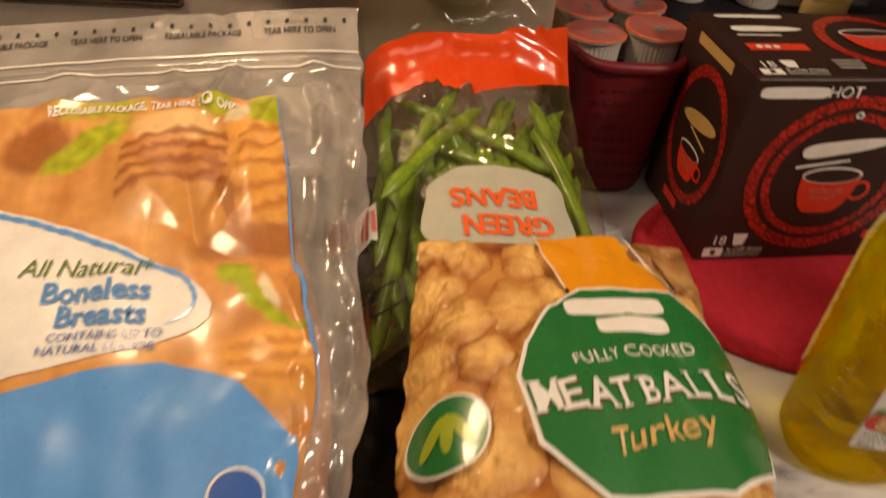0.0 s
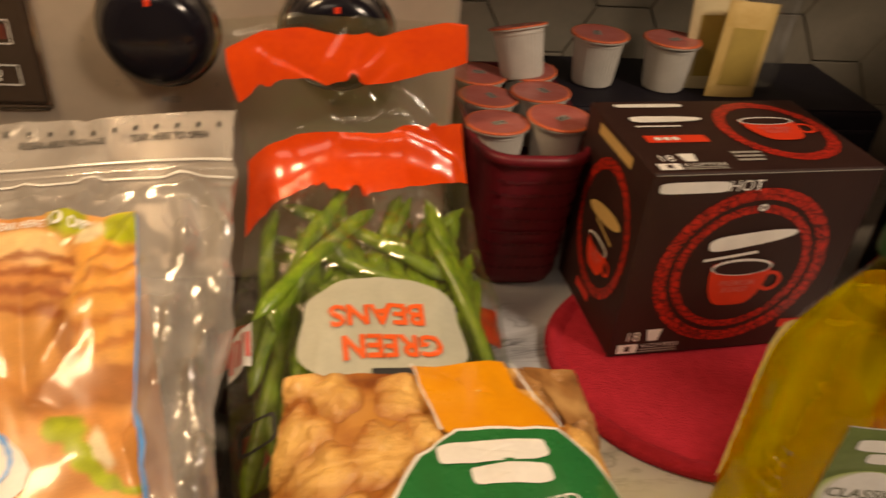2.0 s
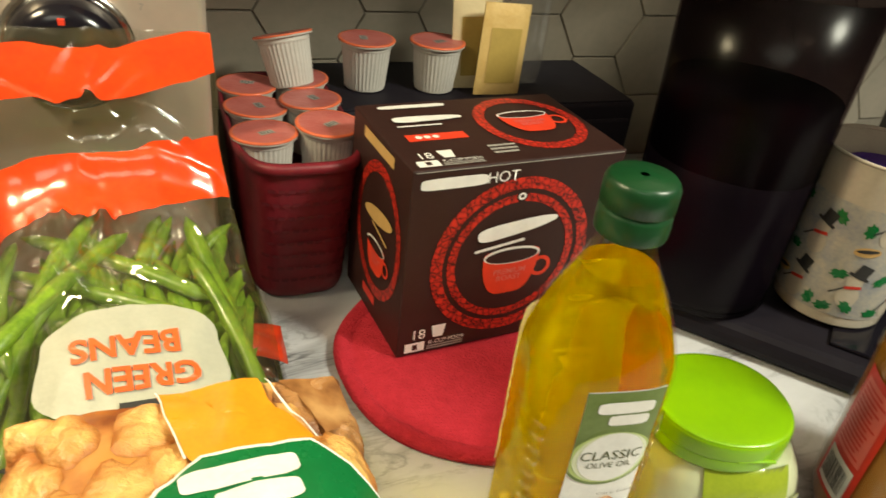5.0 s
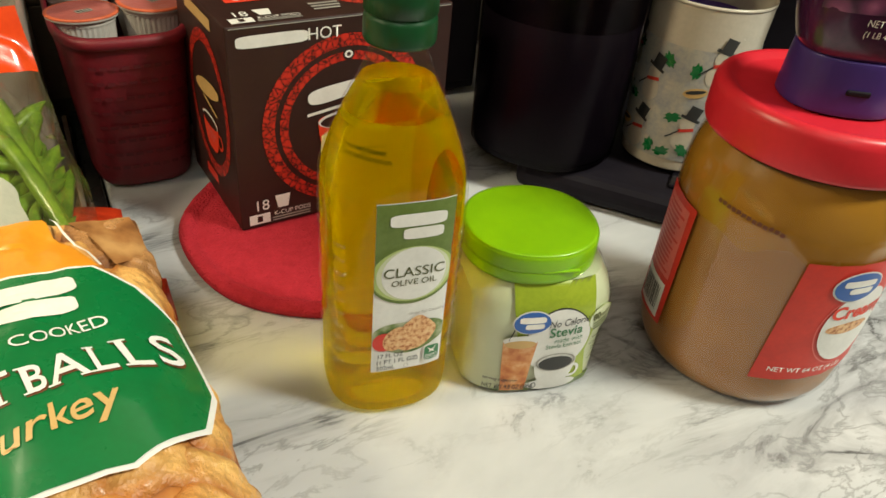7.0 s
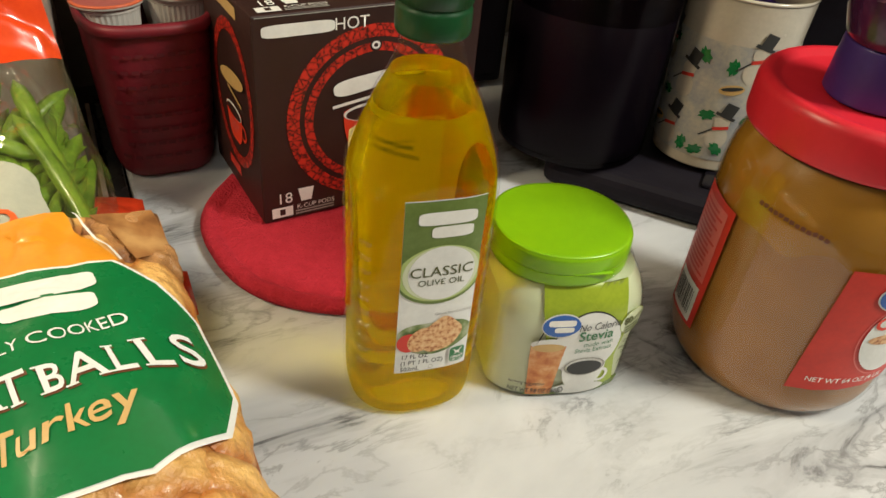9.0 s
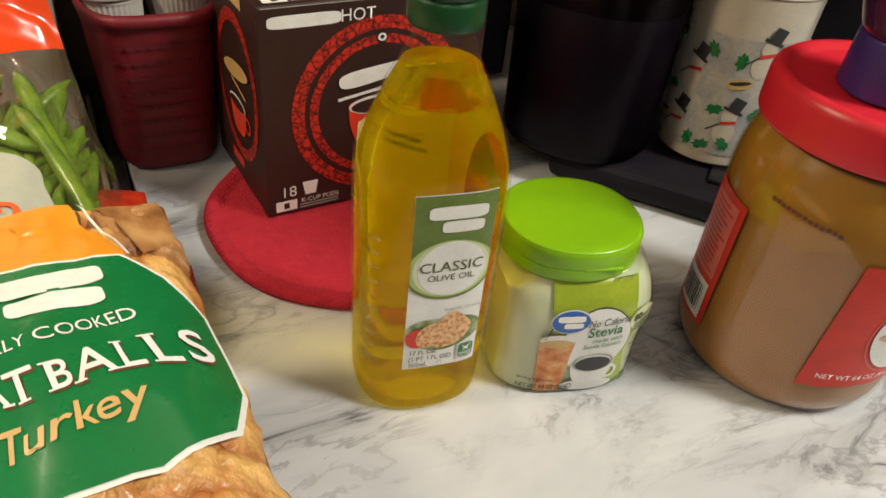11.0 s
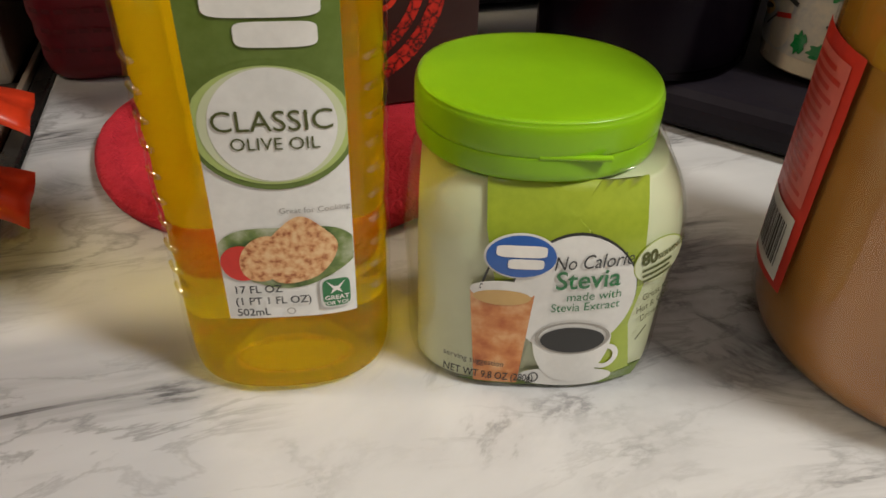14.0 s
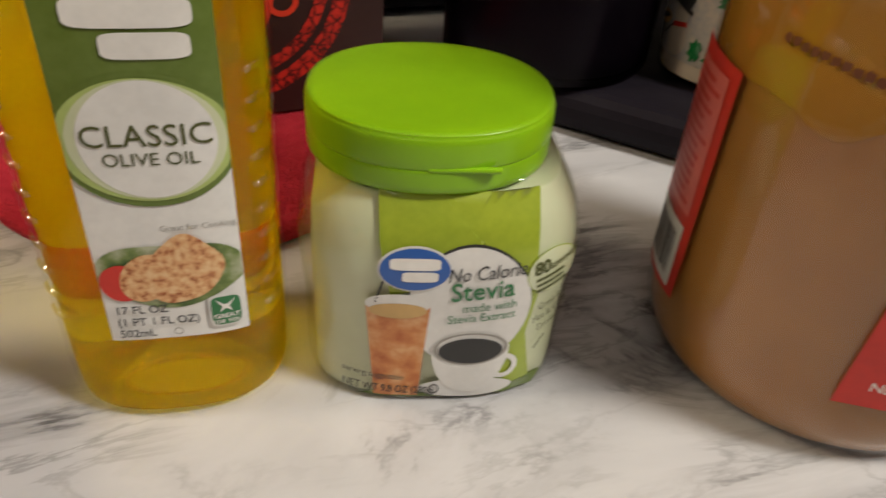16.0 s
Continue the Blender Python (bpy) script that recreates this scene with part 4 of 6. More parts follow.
# ---- peanut butter jar and the jelly bottle upside down on its lid ----
def build_pb():
    t = thing("peanut_butter_jar", pose(0.550, 0.372, 0, 0, 0, 0), "large clear jar of peanut butter with red lid", "jar")
    prof = smooth_rows([(0.050, 0.0), (0.058, 0.002), (0.0635, 0.009), (0.0658, 0.020), (0.0660, 0.040), (0.0660, 0.090), (0.0660, 0.118), (0.0652, 0.134), (0.0625, 0.147), (0.0590, 0.155), (0.0575, 0.160), (0.0575, 0.176)], 6)
    v, f = solid(prof, 80)
    put("body", mesh_of("body", v, f, "jar_wall"), t, "clear plastic jar wall")
    inner = [(r[0] - 0.0016, max(r[1], 0.002)) for r in prof if r[1] < 0.158]
    v, f = solid(inner, 80)
    put("peanut_butter", mesh_of("peanut_butter", v, f, "peanut"), t, "smooth light brown peanut butter")
    # oily headspace above the spread, with an uneven lower edge
    rows, seg = 14, 96
    verts, faces = [], []
    for j in range(rows + 1):
        for i in range(seg):
            a = 2 * math.pi * i / seg
            low = 0.114 + 0.012 * noise.noise((math.cos(a) * 2.2, math.sin(a) * 2.2, 4.0)) + 0.0015 * noise.noise((math.cos(a) * 9, math.sin(a) * 9, 1.0))
            z = low + (0.1575 - low) * j / rows
            r = lerp_rows(prof, z) - 0.0012
            verts.append((r * math.cos(a), r * math.sin(a), z))
    for j in range(rows):
        for i in range(seg):
            a, b = j * seg + i, j * seg + (i + 1) % seg
            faces.append((a, b, b + seg, a + seg))
    put("oil_layer", mesh_of("oil_layer", verts, faces, "peanut_oil"), t, "golden oily layer under the lid")
    verts, faces = [], []
    seg = 180
    lr = [(0.0600, 0.160, 0), (0.0622, 0.161, 0), (0.0625, 0.163, 1), (0.0625, 0.181, 1), (0.0617, 0.185, 0), (0.0592, 0.187, 0), (0.0555, 0.1868, 0), (0.0520, 0.1842, 0), (0.050, 0.1838, 0), (0.001, 0.1838, 0)]
    for r, z, rib in lr:
        for i in range(seg):
            rr = r + (0.0004 if rib and i % 2 else 0)
            verts.append((rr * math.cos(2 * math.pi * i / seg), rr * math.sin(2 * math.pi * i / seg), z))
    for j in range(len(lr) - 1):
        for i in range(seg):
            a, b = j * seg + i, j * seg + (i + 1) % seg
            faces.append((a, b, b + seg, a + seg))
    put("lid", mesh_of("lid", verts, faces, "lid_red"), t, "ribbed red screw lid")

    def rad(z):
        return lerp_rows(prof, z)
    th = math.atan2(0.364 - 0.372, 0.484 - 0.550)
    fl = around(rad, th)
    fr = around(rad, math.atan2(0.312 - 0.372, 0.520 - 0.550))
    # left panel with small print and barcode
    lp = decal("side_label", polygon([(-0.036, 0.119), (0.0005, 0.117), (-0.001, 0.030), (-0.036, 0.028)]), fl, "ink_red", t, 0.0008, "red side label with small print")
    pk = decal("print_field", rect(0.028, 0.050, -0.0185, 0.088, 8, 4), fl, "ink_pink", lp, 0.0011)
    text_bars(fl, "ink_red", lp, -0.0185, 0.088, 0.024, 0.046, 14, 0.0013, 0, 8)
    decal("barcode_field", rect(0.027, 0.026, -0.0185, 0.0455, 8, 3), fl, "paper_white", lp, 0.0012)
    rnd = random.Random(5)
    x = -0.0295
    while x < -0.008:
        w = rnd.choice((0.0005, 0.0008, 0.0013))
        decal("barcode_bar", rect(w, 0.018, x, 0.0455, 1, 2), fl, "ink_black", lp, 0.0014)
        x += w + rnd.choice((0.0006, 0.0010))
    # front panel
    fp = decal("front_label", polygon([(0.002, 0.116), (0.088, 0.119), (0.088, 0.036), (-0.003, 0.030)]), fr, "ink_red", t, 0.0008, "red front label with white circle")
    decal("circle", ellipse(0.023, 0.027, 0.048, 0.072), fr, "paper_white", fp, 0.0012)
    decal("circle_line", ellipse(0.0245, 0.0285, 0.047, 0.071, 0.97), fr, "ink_pink", fp, 0.0011)
    decal("logo_oval", ellipse(0.0160, 0.0105, 0.036, 0.102), fr, "paper_white", fp, 0.0014)
    decal("logo_field", ellipse(0.0150, 0.0096, 0.036, 0.102), fr, "ink_blue", fp, 0.0016)
    logo_bars(fr, "ink_white", fp, 0.036, 0.102, 0.021, 0.010, 0, 0.0018)
    decal("lettering", words("Creamy", 0.0130, 0.048, 0.083, bold=0.03), fr, "ink_bright_red", fp, 0.0015)
    decal("spread_picture", ellipse(0.016, 0.004, 0.044, 0.071), fr, "chicken_grill", fp, 0.0014)
    decal("lettering", words("NET WT 64 OZ (4 LB)", 0.0052, 0.030, 0.0395, bold=0.01), fr, "ink_white", fp, 0.0012)
    fm = around(rad, th)
    rnd = random.Random(14)
    for k in range(13):
        u = 0.012 + 0.0031 * k
        decal("date_mark", radial(lambda q: super_pt(q, 0.0013, rnd.uniform(0.0009, 0.0017), 3), u, 0.1325 - 0.10 * (u - 0.012) + rnd.uniform(-0.0006, 0.0006), 14, 2, 0.001), fm, "ink_brown", t, 0.0006)
    return t


build_pb()


def build_jelly():
    t = thing("jelly_bottle", pose(0.545, 0.366, 0.1842, 0, 0, -20), "purple grape jelly squeeze bottle standing on its cap", "bottle")
    v, f = solid([(r[0], r[1], 2.4, 0.85) for r in smooth_rows([(0.0275, 0.0), (0.0295, 0.001), (0.0300, 0.004), (0.0290, 0.026), (0.0285, 0.029)], 3)], 64)
    cap = put("cap", mesh_of("cap", v, f, "jelly_cap"), t, "dark blue-purple flip cap")
    part("thumb_notch", box_bm(0.012, 0.002, 0.003, (0, -0.0252, 0.014), 0.0008), "black_plastic", cap)
    prof = smooth_rows([(0.0282, 0.0292), (0.0300, 0.033), (0.0335, 0.045), (0.0365, 0.065), (0.0375, 0.085), (0.0350, 0.115), (0.0340, 0.130), (0.037, 0.150), (0.035, 0.168), (0.028, 0.176)], 5)
    v, f = solid([(r[0], r[1], 2.6, 0.80) for r in prof], 64)
    put("body", mesh_of("body", v, f, "jelly"), t, "dark purple jelly body")
    fs = front_of(prof, 2.6, 0.80)
    decal("grape_picture", polygon([(-0.030, 0.052), (0.026, 0.056), (0.030, 0.085), (0.028, 0.120), (-0.028, 0.120), (-0.033, 0.085)]), fs, "grape_photo", t, 0.0006, "printed purple grapes")
    rnd = random.Random(7)
    for k in range(16):
        decal("grape", ellipse(0.0056, 0.0056, rnd.uniform(-0.024, 0.016), rnd.uniform(0.060, 0.112)), fs, "grape_photo", t, 0.0009 + 0.0001 * k)
    decal("yellow_mark", rect(0.006, 0.010, -0.010, 0.088, 2, 2), fs, "ink_gold", t, 0.0030)
    decal("lettering", words("NET WT 20 OZ", 0.0050, 0.003, 0.0495, stretch=0.8), fs, "ink_white", t, 0.0010)
    decal("lettering", words("(1 LB 4 OZ) 567g", 0.0046, 0.003, 0.0440, stretch=0.8), fs, "ink_white", t, 0.0010)
    return t


build_jelly()


# ---- round pot holder ----
def build_holder():
    t = thing("pot_holder", pose(0.2875, 0.536, 0, 0, 0, 10), "round quilted red cloth pot holder on the worktop", "pot holder")
    seg, verts, faces = 120, [], []
    rows = [(0.0, 0.0088), (0.03, 0.0088), (0.06, 0.0088), (0.088, 0.0086), (0.0925, 0.0074), (0.0945, 0.0070), (0.0965, 0.0085), (0.101, 0.0108), (0.106, 0.0095), (0.1085, 0.0060), (0.107, 0.0018), (0.103, 0.0)]
    rnd = random.Random(2)
    wob = [1 + 0.010 * math.sin(3 * 2 * math.pi * i / seg + 1) + 0.006 * math.sin(7 * 2 * math.pi * i / seg) for i in range(seg)]
    for j, (r, z) in enumerate(rows):
        for i in range(seg):
            a = 2 * math.pi * i / seg
            x, y = r * wob[i] * math.cos(a), r * wob[i] * math.sin(a)
            q = 0.0011 * noise.noise((x * 60, y * 60, 0)) if 0 < j < 9 else 0
            verts.append((x, y, max(z + q, 0)))
    for j in range(len(rows) - 1):
        for i in range(seg):
            a, b = j * seg + i, j * seg + (i + 1) % seg
            faces.append((a, b, b + seg, a + seg))
    faces.append(tuple(range((len(rows) - 1) * seg, len(rows) * seg)))
    put("pad", mesh_of("pad", verts, faces, "towel_red"), t)
    # hanging loop that lies at the back edge
    bm = bmesh.new()
    for k in range(17):
        a = math.pi * k / 16
        for s in (0, 1):
            for h in (0.002, 0.008):
                r = 0.016 - 0.006 * s
                bm.verts.new((0.115 + r * 1.4 * math.sin(a), r * math.cos(a), h))
    bm.verts.ensure_lookup_table()
    for k in range(16):
        a, b = 4 * k, 4 * k + 4
        for i, j in ((0, 1), (1, 3), (3, 2), (2, 0)):
            bm.faces.new((bm.verts[a + i], bm.verts[a + j], bm.verts[b + j], bm.verts[b + i]))
    part("hanging_loop", bm, "towel_red", t, "red cloth hanging loop", m=pose(0, 0, 0.006, 0, -22, 42), smooth=True)
    return t


build_holder()


# ---- carton of coffee pods ----
def build_carton():
    ang = math.degrees(math.atan2(0.055, 0.160))
    t = thing("coffee_pod_carton", pose(0.2255, 0.5245, 0.0098, 0, 0, ang), "dark brown carton of coffee pods with red rings", "carton")
    w, d, h = 0.1705, 0.1140, 0.1550
    part("carton_body", box_bm(w, d, h, (w / 2, d / 2, h / 2), 0.0012, 2), "box_card", t)
    part("top_flap", box_bm(w - 0.002, 0.0008, 0.005, (w / 2, 0.0008, h - 0.003), 0.0002, 1), "box_edge", t, "worn flap edge")
    ff = flat((0, 0, 0), (1, 0, 0), (0, 0, 1))
    fl = flat((0, d, 0), (0, -1, 0), (0, 0, 1))
    ft = flat((0, 0, h), (1, 0, 0), (0, 1, 0))

    def cup(f, cx, cy, s, rot=0.0):
        c = decal("cup_picture", radial(lambda a: (0.024 * s * math.copysign(abs(math.cos(a)) ** (1.0 if math.sin(a) > 0 else 0.45), math.cos(a)) * (1 if math.sin(a) > 0 else 1 + 0.22 * math.sin(a)), (0.006 if math.sin(a) > 0 else 0.034) * s * math.copysign(abs(math.sin(a)) ** 0.6, math.sin(a))), cx, cy, rot=rot), f, "ink_bright_red", t, 0.0009, "printed red coffee cup")
        decal("cup_rim", ellipse(0.024 * s, 0.0072 * s, cx, cy, rot=rot), f, "ink_white", c, 0.0011)
        decal("coffee", ellipse(0.0222 * s, 0.0058 * s, cx, cy - 0.0006, rot=rot), f, "box_card", c, 0.0013)
        cr, sr = math.cos(radians(rot)), math.sin(radians(rot))
        decal("cup_handle", ellipse(0.009 * s, 0.009 * s, cx + 0.027 * s * cr + 0.014 * s * sr, cy + 0.027 * s * sr - 0.014 * s * cr, 0.66), f, "ink_bright_red", c, 0.0008)
        for k, s2 in enumerate(("PREMIUM", "ROAST")):
            dy = -0.014 * s - 0.006 * k * s
            decal("lettering", words(s2, 0.0068 * s, cx - dy * sr, cy + dy * cr, rot, bold=0.01), f, "ink_pink", c, 0.0012)

    def mark(f, cx, cy, w2, rot=8.0):
        """The brand mark as a plain white sweep and underline."""
        decal("logo_bar", radial(lambda a: super_pt(a, w2 / 2, w2 * (0.085 - 0.03 * math.cos(a)), 3.0), cx, cy, rot=rot), f, "ink_white", t, 0.0014)
        decal("logo_bar", rect(w2 * 0.62, w2 * 0.035, cx - w2 * 0.20, cy - w2 * 0.21, 8, 1, rot), f, "ink_white", t, 0.0014)

    # front
    decal("logo_bar", rounded(0.050, 0.0085, 0.031, 0.1440), ff, "ink_white", t, 0.0006)
    decal("lettering", words("HOT", 0.0118, 0.0680, 0.1440), ff, "ink_white", t, 0.0006)
    cx, cy = 0.0860, 0.0760
    decal("bean_ring", ellipse(0.066, 0.066, cx, cy, 0.86), ff, "bean_ring", t, 0.0004, "ring of red coffee beans")
    decal("bean_ring", ellipse(0.053, 0.053, cx, cy, 0.88), ff, "bean_ring", t, 0.0004, "ring of red coffee beans")
    decal("brand_dot", ellipse(0.0045, 0.0045, cx, cy + 0.051), ff, "box_card", t, 0.0006)
    decal("brand_dot", ellipse(0.0032, 0.0028, cx, cy + 0.051, 0.5), ff, "ink_white", t, 0.0008)
    mark(ff, cx + 0.001, cy + 0.026, 0.066)
    cup(ff, cx, cy + 0.002, 1.0)
    for f, x, y, k in ((ff, 0.0, 0.0, 1.0), (ft, 0.0, 0.0, 1.0)):
        decal("lettering", words("18", 0.0125 * k, x + 0.016, y + 0.0185), f, "ink_white", t, 0.0006)
        decal("pod_icon", polygon([(x + 0.0265, y + 0.025), (x + 0.0385, y + 0.025), (x + 0.0365, y + 0.014), (x + 0.0285, y + 0.014)], 1), f, "ink_white", t, 0.0006)
        decal("brand_tile", rect(0.016, 0.0085, x + 0.014, y + 0.0075, 2, 2), f, "ink_white", t, 0.0006)
        decal("brand_dot", rect(0.004, 0.005, x + 0.014, y + 0.0075, 1, 1), f, "box_card", t, 0.0008)
        decal("lettering", words("K-CUP PODS", 0.0052, x + 0.0400, y + 0.0095), f, "ink_white", t, 0.0006)
        text_bars(f, "ink_grey", t, x + 0.0400, y + 0.0050, 0.032, 0.0045, 2, 0.0006, 0, 6)
    decal("red_tag", rect(0.030, 0.008, 0.1500, 0.022, 2, 2), ff, "ink_red", t, 0.0006)
    decal("edge_line", rect(0.166, 0.0007, w / 2, h - 0.0015, 2, 1), ff, "ink_grey", t, 0.0006)
    # left side
    lx, ly = 0.062, 0.080
    decal("bean_ring", ellipse(0.044, 0.056, lx, ly, 0.84), fl, "bean_ring", t, 0.0004, "ring of red coffee beans")
    decal("logo_bar", rect(0.058, 0.0085, 0.055, 0.146, 4, 1), fl, "ink_gold", t, 0.0006)
    decal("logo_bar", radial(lambda a: (0.027 * math.cos(a), 0.0065 * math.sin(a)), lx + 0.002, ly + 0.014, rot=8), fl, "ink_gold", t, 0.0014)
    decal("logo_bar", rect(0.030, 0.0022, lx + 0.006, ly + 0.002, 4, 1, -12), fl, "ink_gold", t, 0.0014)
    cup(fl, lx, ly - 0.012, 0.72)
    decal("red_tag", rect(0.026, 0.008, 0.052, 0.018, 2, 2), fl, "ink_red", t, 0.0006)
    # top
    mark(ft, 0.044, 0.078, 0.056, 0)
    decal("logo_bar", rounded(0.055, 0.006, 0.042, 0.104), ft, "ink_white", t, 0.0006)
    decal("red_tag", rect(0.046, 0.011, 0.038, 0.0475, 2, 2), ft, "ink_bright_red", t, 0.0006)
    for k in range(3):
        decal("tag_dot", ellipse(0.0026, 0.0026, 0.024 + 0.0065 * k, 0.0475), ft, "ink_white", t, 0.0008)
    decal("bean_ring", ellipse(0.043, 0.048, 0.122, 0.060, 0.80), ft, "bean_ring", t, 0.0004, "ring of red coffee beans")
    cup(ft, 0.122, 0.073, 0.92)
    text_bars(ft, "ink_grey", t, 0.080, 0.020, 0.026, 0.016, 3, 0.0006, 0, 9)
    return t


build_carton()


# ---- red basket with coffee pods ----
def build_basket():
    t = thing("basket", at_room(0.3010, 0.634, 0), "red plastic basket full of coffee pods", "basket")
    verts, faces = [], []
    seg = 96
    rows = [(0.0, 0.002), (0.036, 0.0), (0.0385, 0.003)]
    zs = [0.006 + 0.0067 * k for k in range(17)]
    for k, z in enumerate(zs):
        s = z / 0.114
        rows.append((0.0390 + 0.008 * s + (0.0008 if k % 2 else 0), z))
    rows += [(0.0480, 0.116), (0.0455, 0.116), (0.040, 0.02), (0.0, 0.018)]
    for r, z in rows:
        for i in range(seg):
            x, y = super_pt(2 * math.pi * i / seg, r, r * 2.05, 4)
            verts.append((x, y, z * 1.08))
    for j in range(len(rows) - 1):
        for i in range(seg):
            a, b = j * seg + i, j * seg + (i + 1) % seg
            faces.append((a, b, b + seg, a + seg))
    put("basket_wall", mesh_of("basket_wall", verts, faces, "basket_red"), t, "ribbed red plastic wall")
    v, f = solid([(r, z * 1.08, n, k) for r, z, n, k in [(0.0482, 0.1150, 4, 2.05), (0.0497, 0.1165, 4, 2.05), (0.0499, 0.1210, 4, 2.05), (0.0485, 0.1235, 4, 2.05), (0.0462, 0.1225, 4, 2.05), (0.0458, 0.1150, 4, 2.05)]], 96, close=False)
    put("basket_rim", mesh_of("basket_rim", v, f, "basket_red"), t, "smooth rolled rim")
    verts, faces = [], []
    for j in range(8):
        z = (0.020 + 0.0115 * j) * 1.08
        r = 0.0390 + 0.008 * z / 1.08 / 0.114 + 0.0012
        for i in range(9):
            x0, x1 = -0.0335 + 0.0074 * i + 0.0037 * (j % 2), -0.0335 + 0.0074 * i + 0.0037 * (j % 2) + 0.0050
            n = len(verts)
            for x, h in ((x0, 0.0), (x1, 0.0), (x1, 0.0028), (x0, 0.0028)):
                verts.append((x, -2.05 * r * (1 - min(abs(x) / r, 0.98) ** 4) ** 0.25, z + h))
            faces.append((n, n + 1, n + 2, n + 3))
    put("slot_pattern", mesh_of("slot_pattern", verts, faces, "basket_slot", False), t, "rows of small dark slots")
    return t


build_basket()


def build_pod():
    t = thing("coffee_pod", pose(0, 0, -3), "white ribbed coffee pod with red foil lid", "coffee pod", "coffee pods by the wall")
    K, verts, faces = 1.05, [], []
    seg = 72
    rows = [(0.001, 0.0, 0), (0.0160, 0.0, 0), (0.0175, 0.0012, 0), (0.0180, 0.003, 1), (0.0212, 0.036, 1), (0.0216, 0.0375, 0), (0.0216, 0.041, 0), (0.0245, 0.0412, 0), (0.0247, 0.0425, 0)]
    for r, z, rib in rows:
        for i in range(seg):
            rr = r - (0.0006 if rib and i % 2 else 0)
            verts.append((K * rr * math.cos(2 * math.pi * i / seg), K * rr * math.sin(2 * math.pi * i / seg), K * z))
    for j in range(len(rows) - 1):
        for i in range(seg):
            a, b = j * seg + i, j * seg + (i + 1) % seg
            faces.append((a, b, b + seg, a + seg))
    put("pod_cup", mesh_of("pod_cup", verts, faces, "pod_white", False), t, "white ribbed plastic cup")
    v, f = solid([(K * r, K * z) for r, z in ((0.0247, 0.0425), (0.0250, 0.0432), (0.0246, 0.0440), (0.0225, 0.0440))], 48, close=False)
    put("pod_rim", mesh_of("pod_rim", v, f, "pod_rim"), t, "orange-red rim")
    v, f = solid([(K * r, K * z) for r, z in ((0.0230, 0.0439), (0.0205, 0.0437), (0.012, 0.0436), (0.001, 0.0436))], 48, close=False)
    put("foil_lid", mesh_of("foil_lid", v, f, "pod_foil"), t, "pink-red foil lid")
    fp = flat((0, 0, 0.0437 * K), (1, 0, 0), (0, 1, 0))
    decal("print_mark", rect(0.012, 0.007, 0, 0.003, 1, 1), fp, "ink_grey", t, 0.0004)
    for k in range(4):
        decal("print_bar", rect(0.0012, 0.005, -0.004 + 0.0027 * k, 0.003, 1, 1), fp, "ink_black", t, 0.0006)
    return t


POD = build_pod()
rnd = random.Random(11)
pods = [(0.2775, 0.5895), (0.3265, 0.5925), (0.2765, 0.6420), (0.3260, 0.6450), (0.2775, 0.6945), (0.3265, 0.6975)]
for p, q in pods:
    copy_thing(POD, at_room(p, q, 0.0895 + 0.005 * (p > 0.3) + rnd.uniform(-0.001, 0.001), rnd.uniform(0, 360)) @ pose(0, 0, 0, rnd.uniform(-3, 3), rnd.uniform(-3, 3), 0))
POD.matrix_basis = at_room(0.318, 0.690, 0.1345, -14) @ pose(0, 0, 0, -13, -13, 0)
copy_thing(POD, at_room(0.386, 0.698, 0.1295, 80))
copy_thing(POD, at_room(0.452, 0.690, 0.1295, 200))


# ---- low black rack behind the carton, with sugar packets in a glass ----
def build_rack():
    t = thing("pod_drawer", at_room(0.50, 0.705, 0), "low black storage drawer against the tiled wall", "drawer unit")
    part("drawer_body", box_bm(0.306, 0.13, 0.122, (0, 0, 0.067), 0.004, 3), "black_plastic", t)
    part("drawer_front", box_bm(0.290, 0.006, 0.095, (0, -0.068, 0.065), 0.002), "black_plastic", t)
    part("drawer_top", box_bm(0.300, 0.124, 0.002, (0, 0, 0.1285), 0.0008), "black_plastic", t)
    for x in (-0.13, 0.13):
        part("foot", box_bm(0.02, 0.08, 0.007, (x, 0, 0.0035), 0.001), "black_plastic", t)
    return t


build_rack()


def build_glass():
    t = thing("packet_holder", at_room(0.532, 0.713, 0.1296), "clear glass jar holding paper sugar packets", "jar")
    v, f = solid([(0.034, 0.0), (0.036, 0.004), (0.037, 0.05), (0.037, 0.14), (0.038, 0.142), (0.0355, 0.142), (0.035, 0.05), (0.034, 0.006), (0.002, 0.006)], 48, n=3, close=False)
    put("glass_wall", mesh_of("glass_wall", v, f, "clear_plastic"), t)
    v, f = solid([(0.0355, 0.142), (0.0383, 0.1425), (0.0386, 0.1450), (0.0355, 0.1455)], 48, n=3, close=False)
    put("glass_rim", mesh_of("glass_rim", v, f, "clear_plastic"), t, "thicker clear rim")
    return t


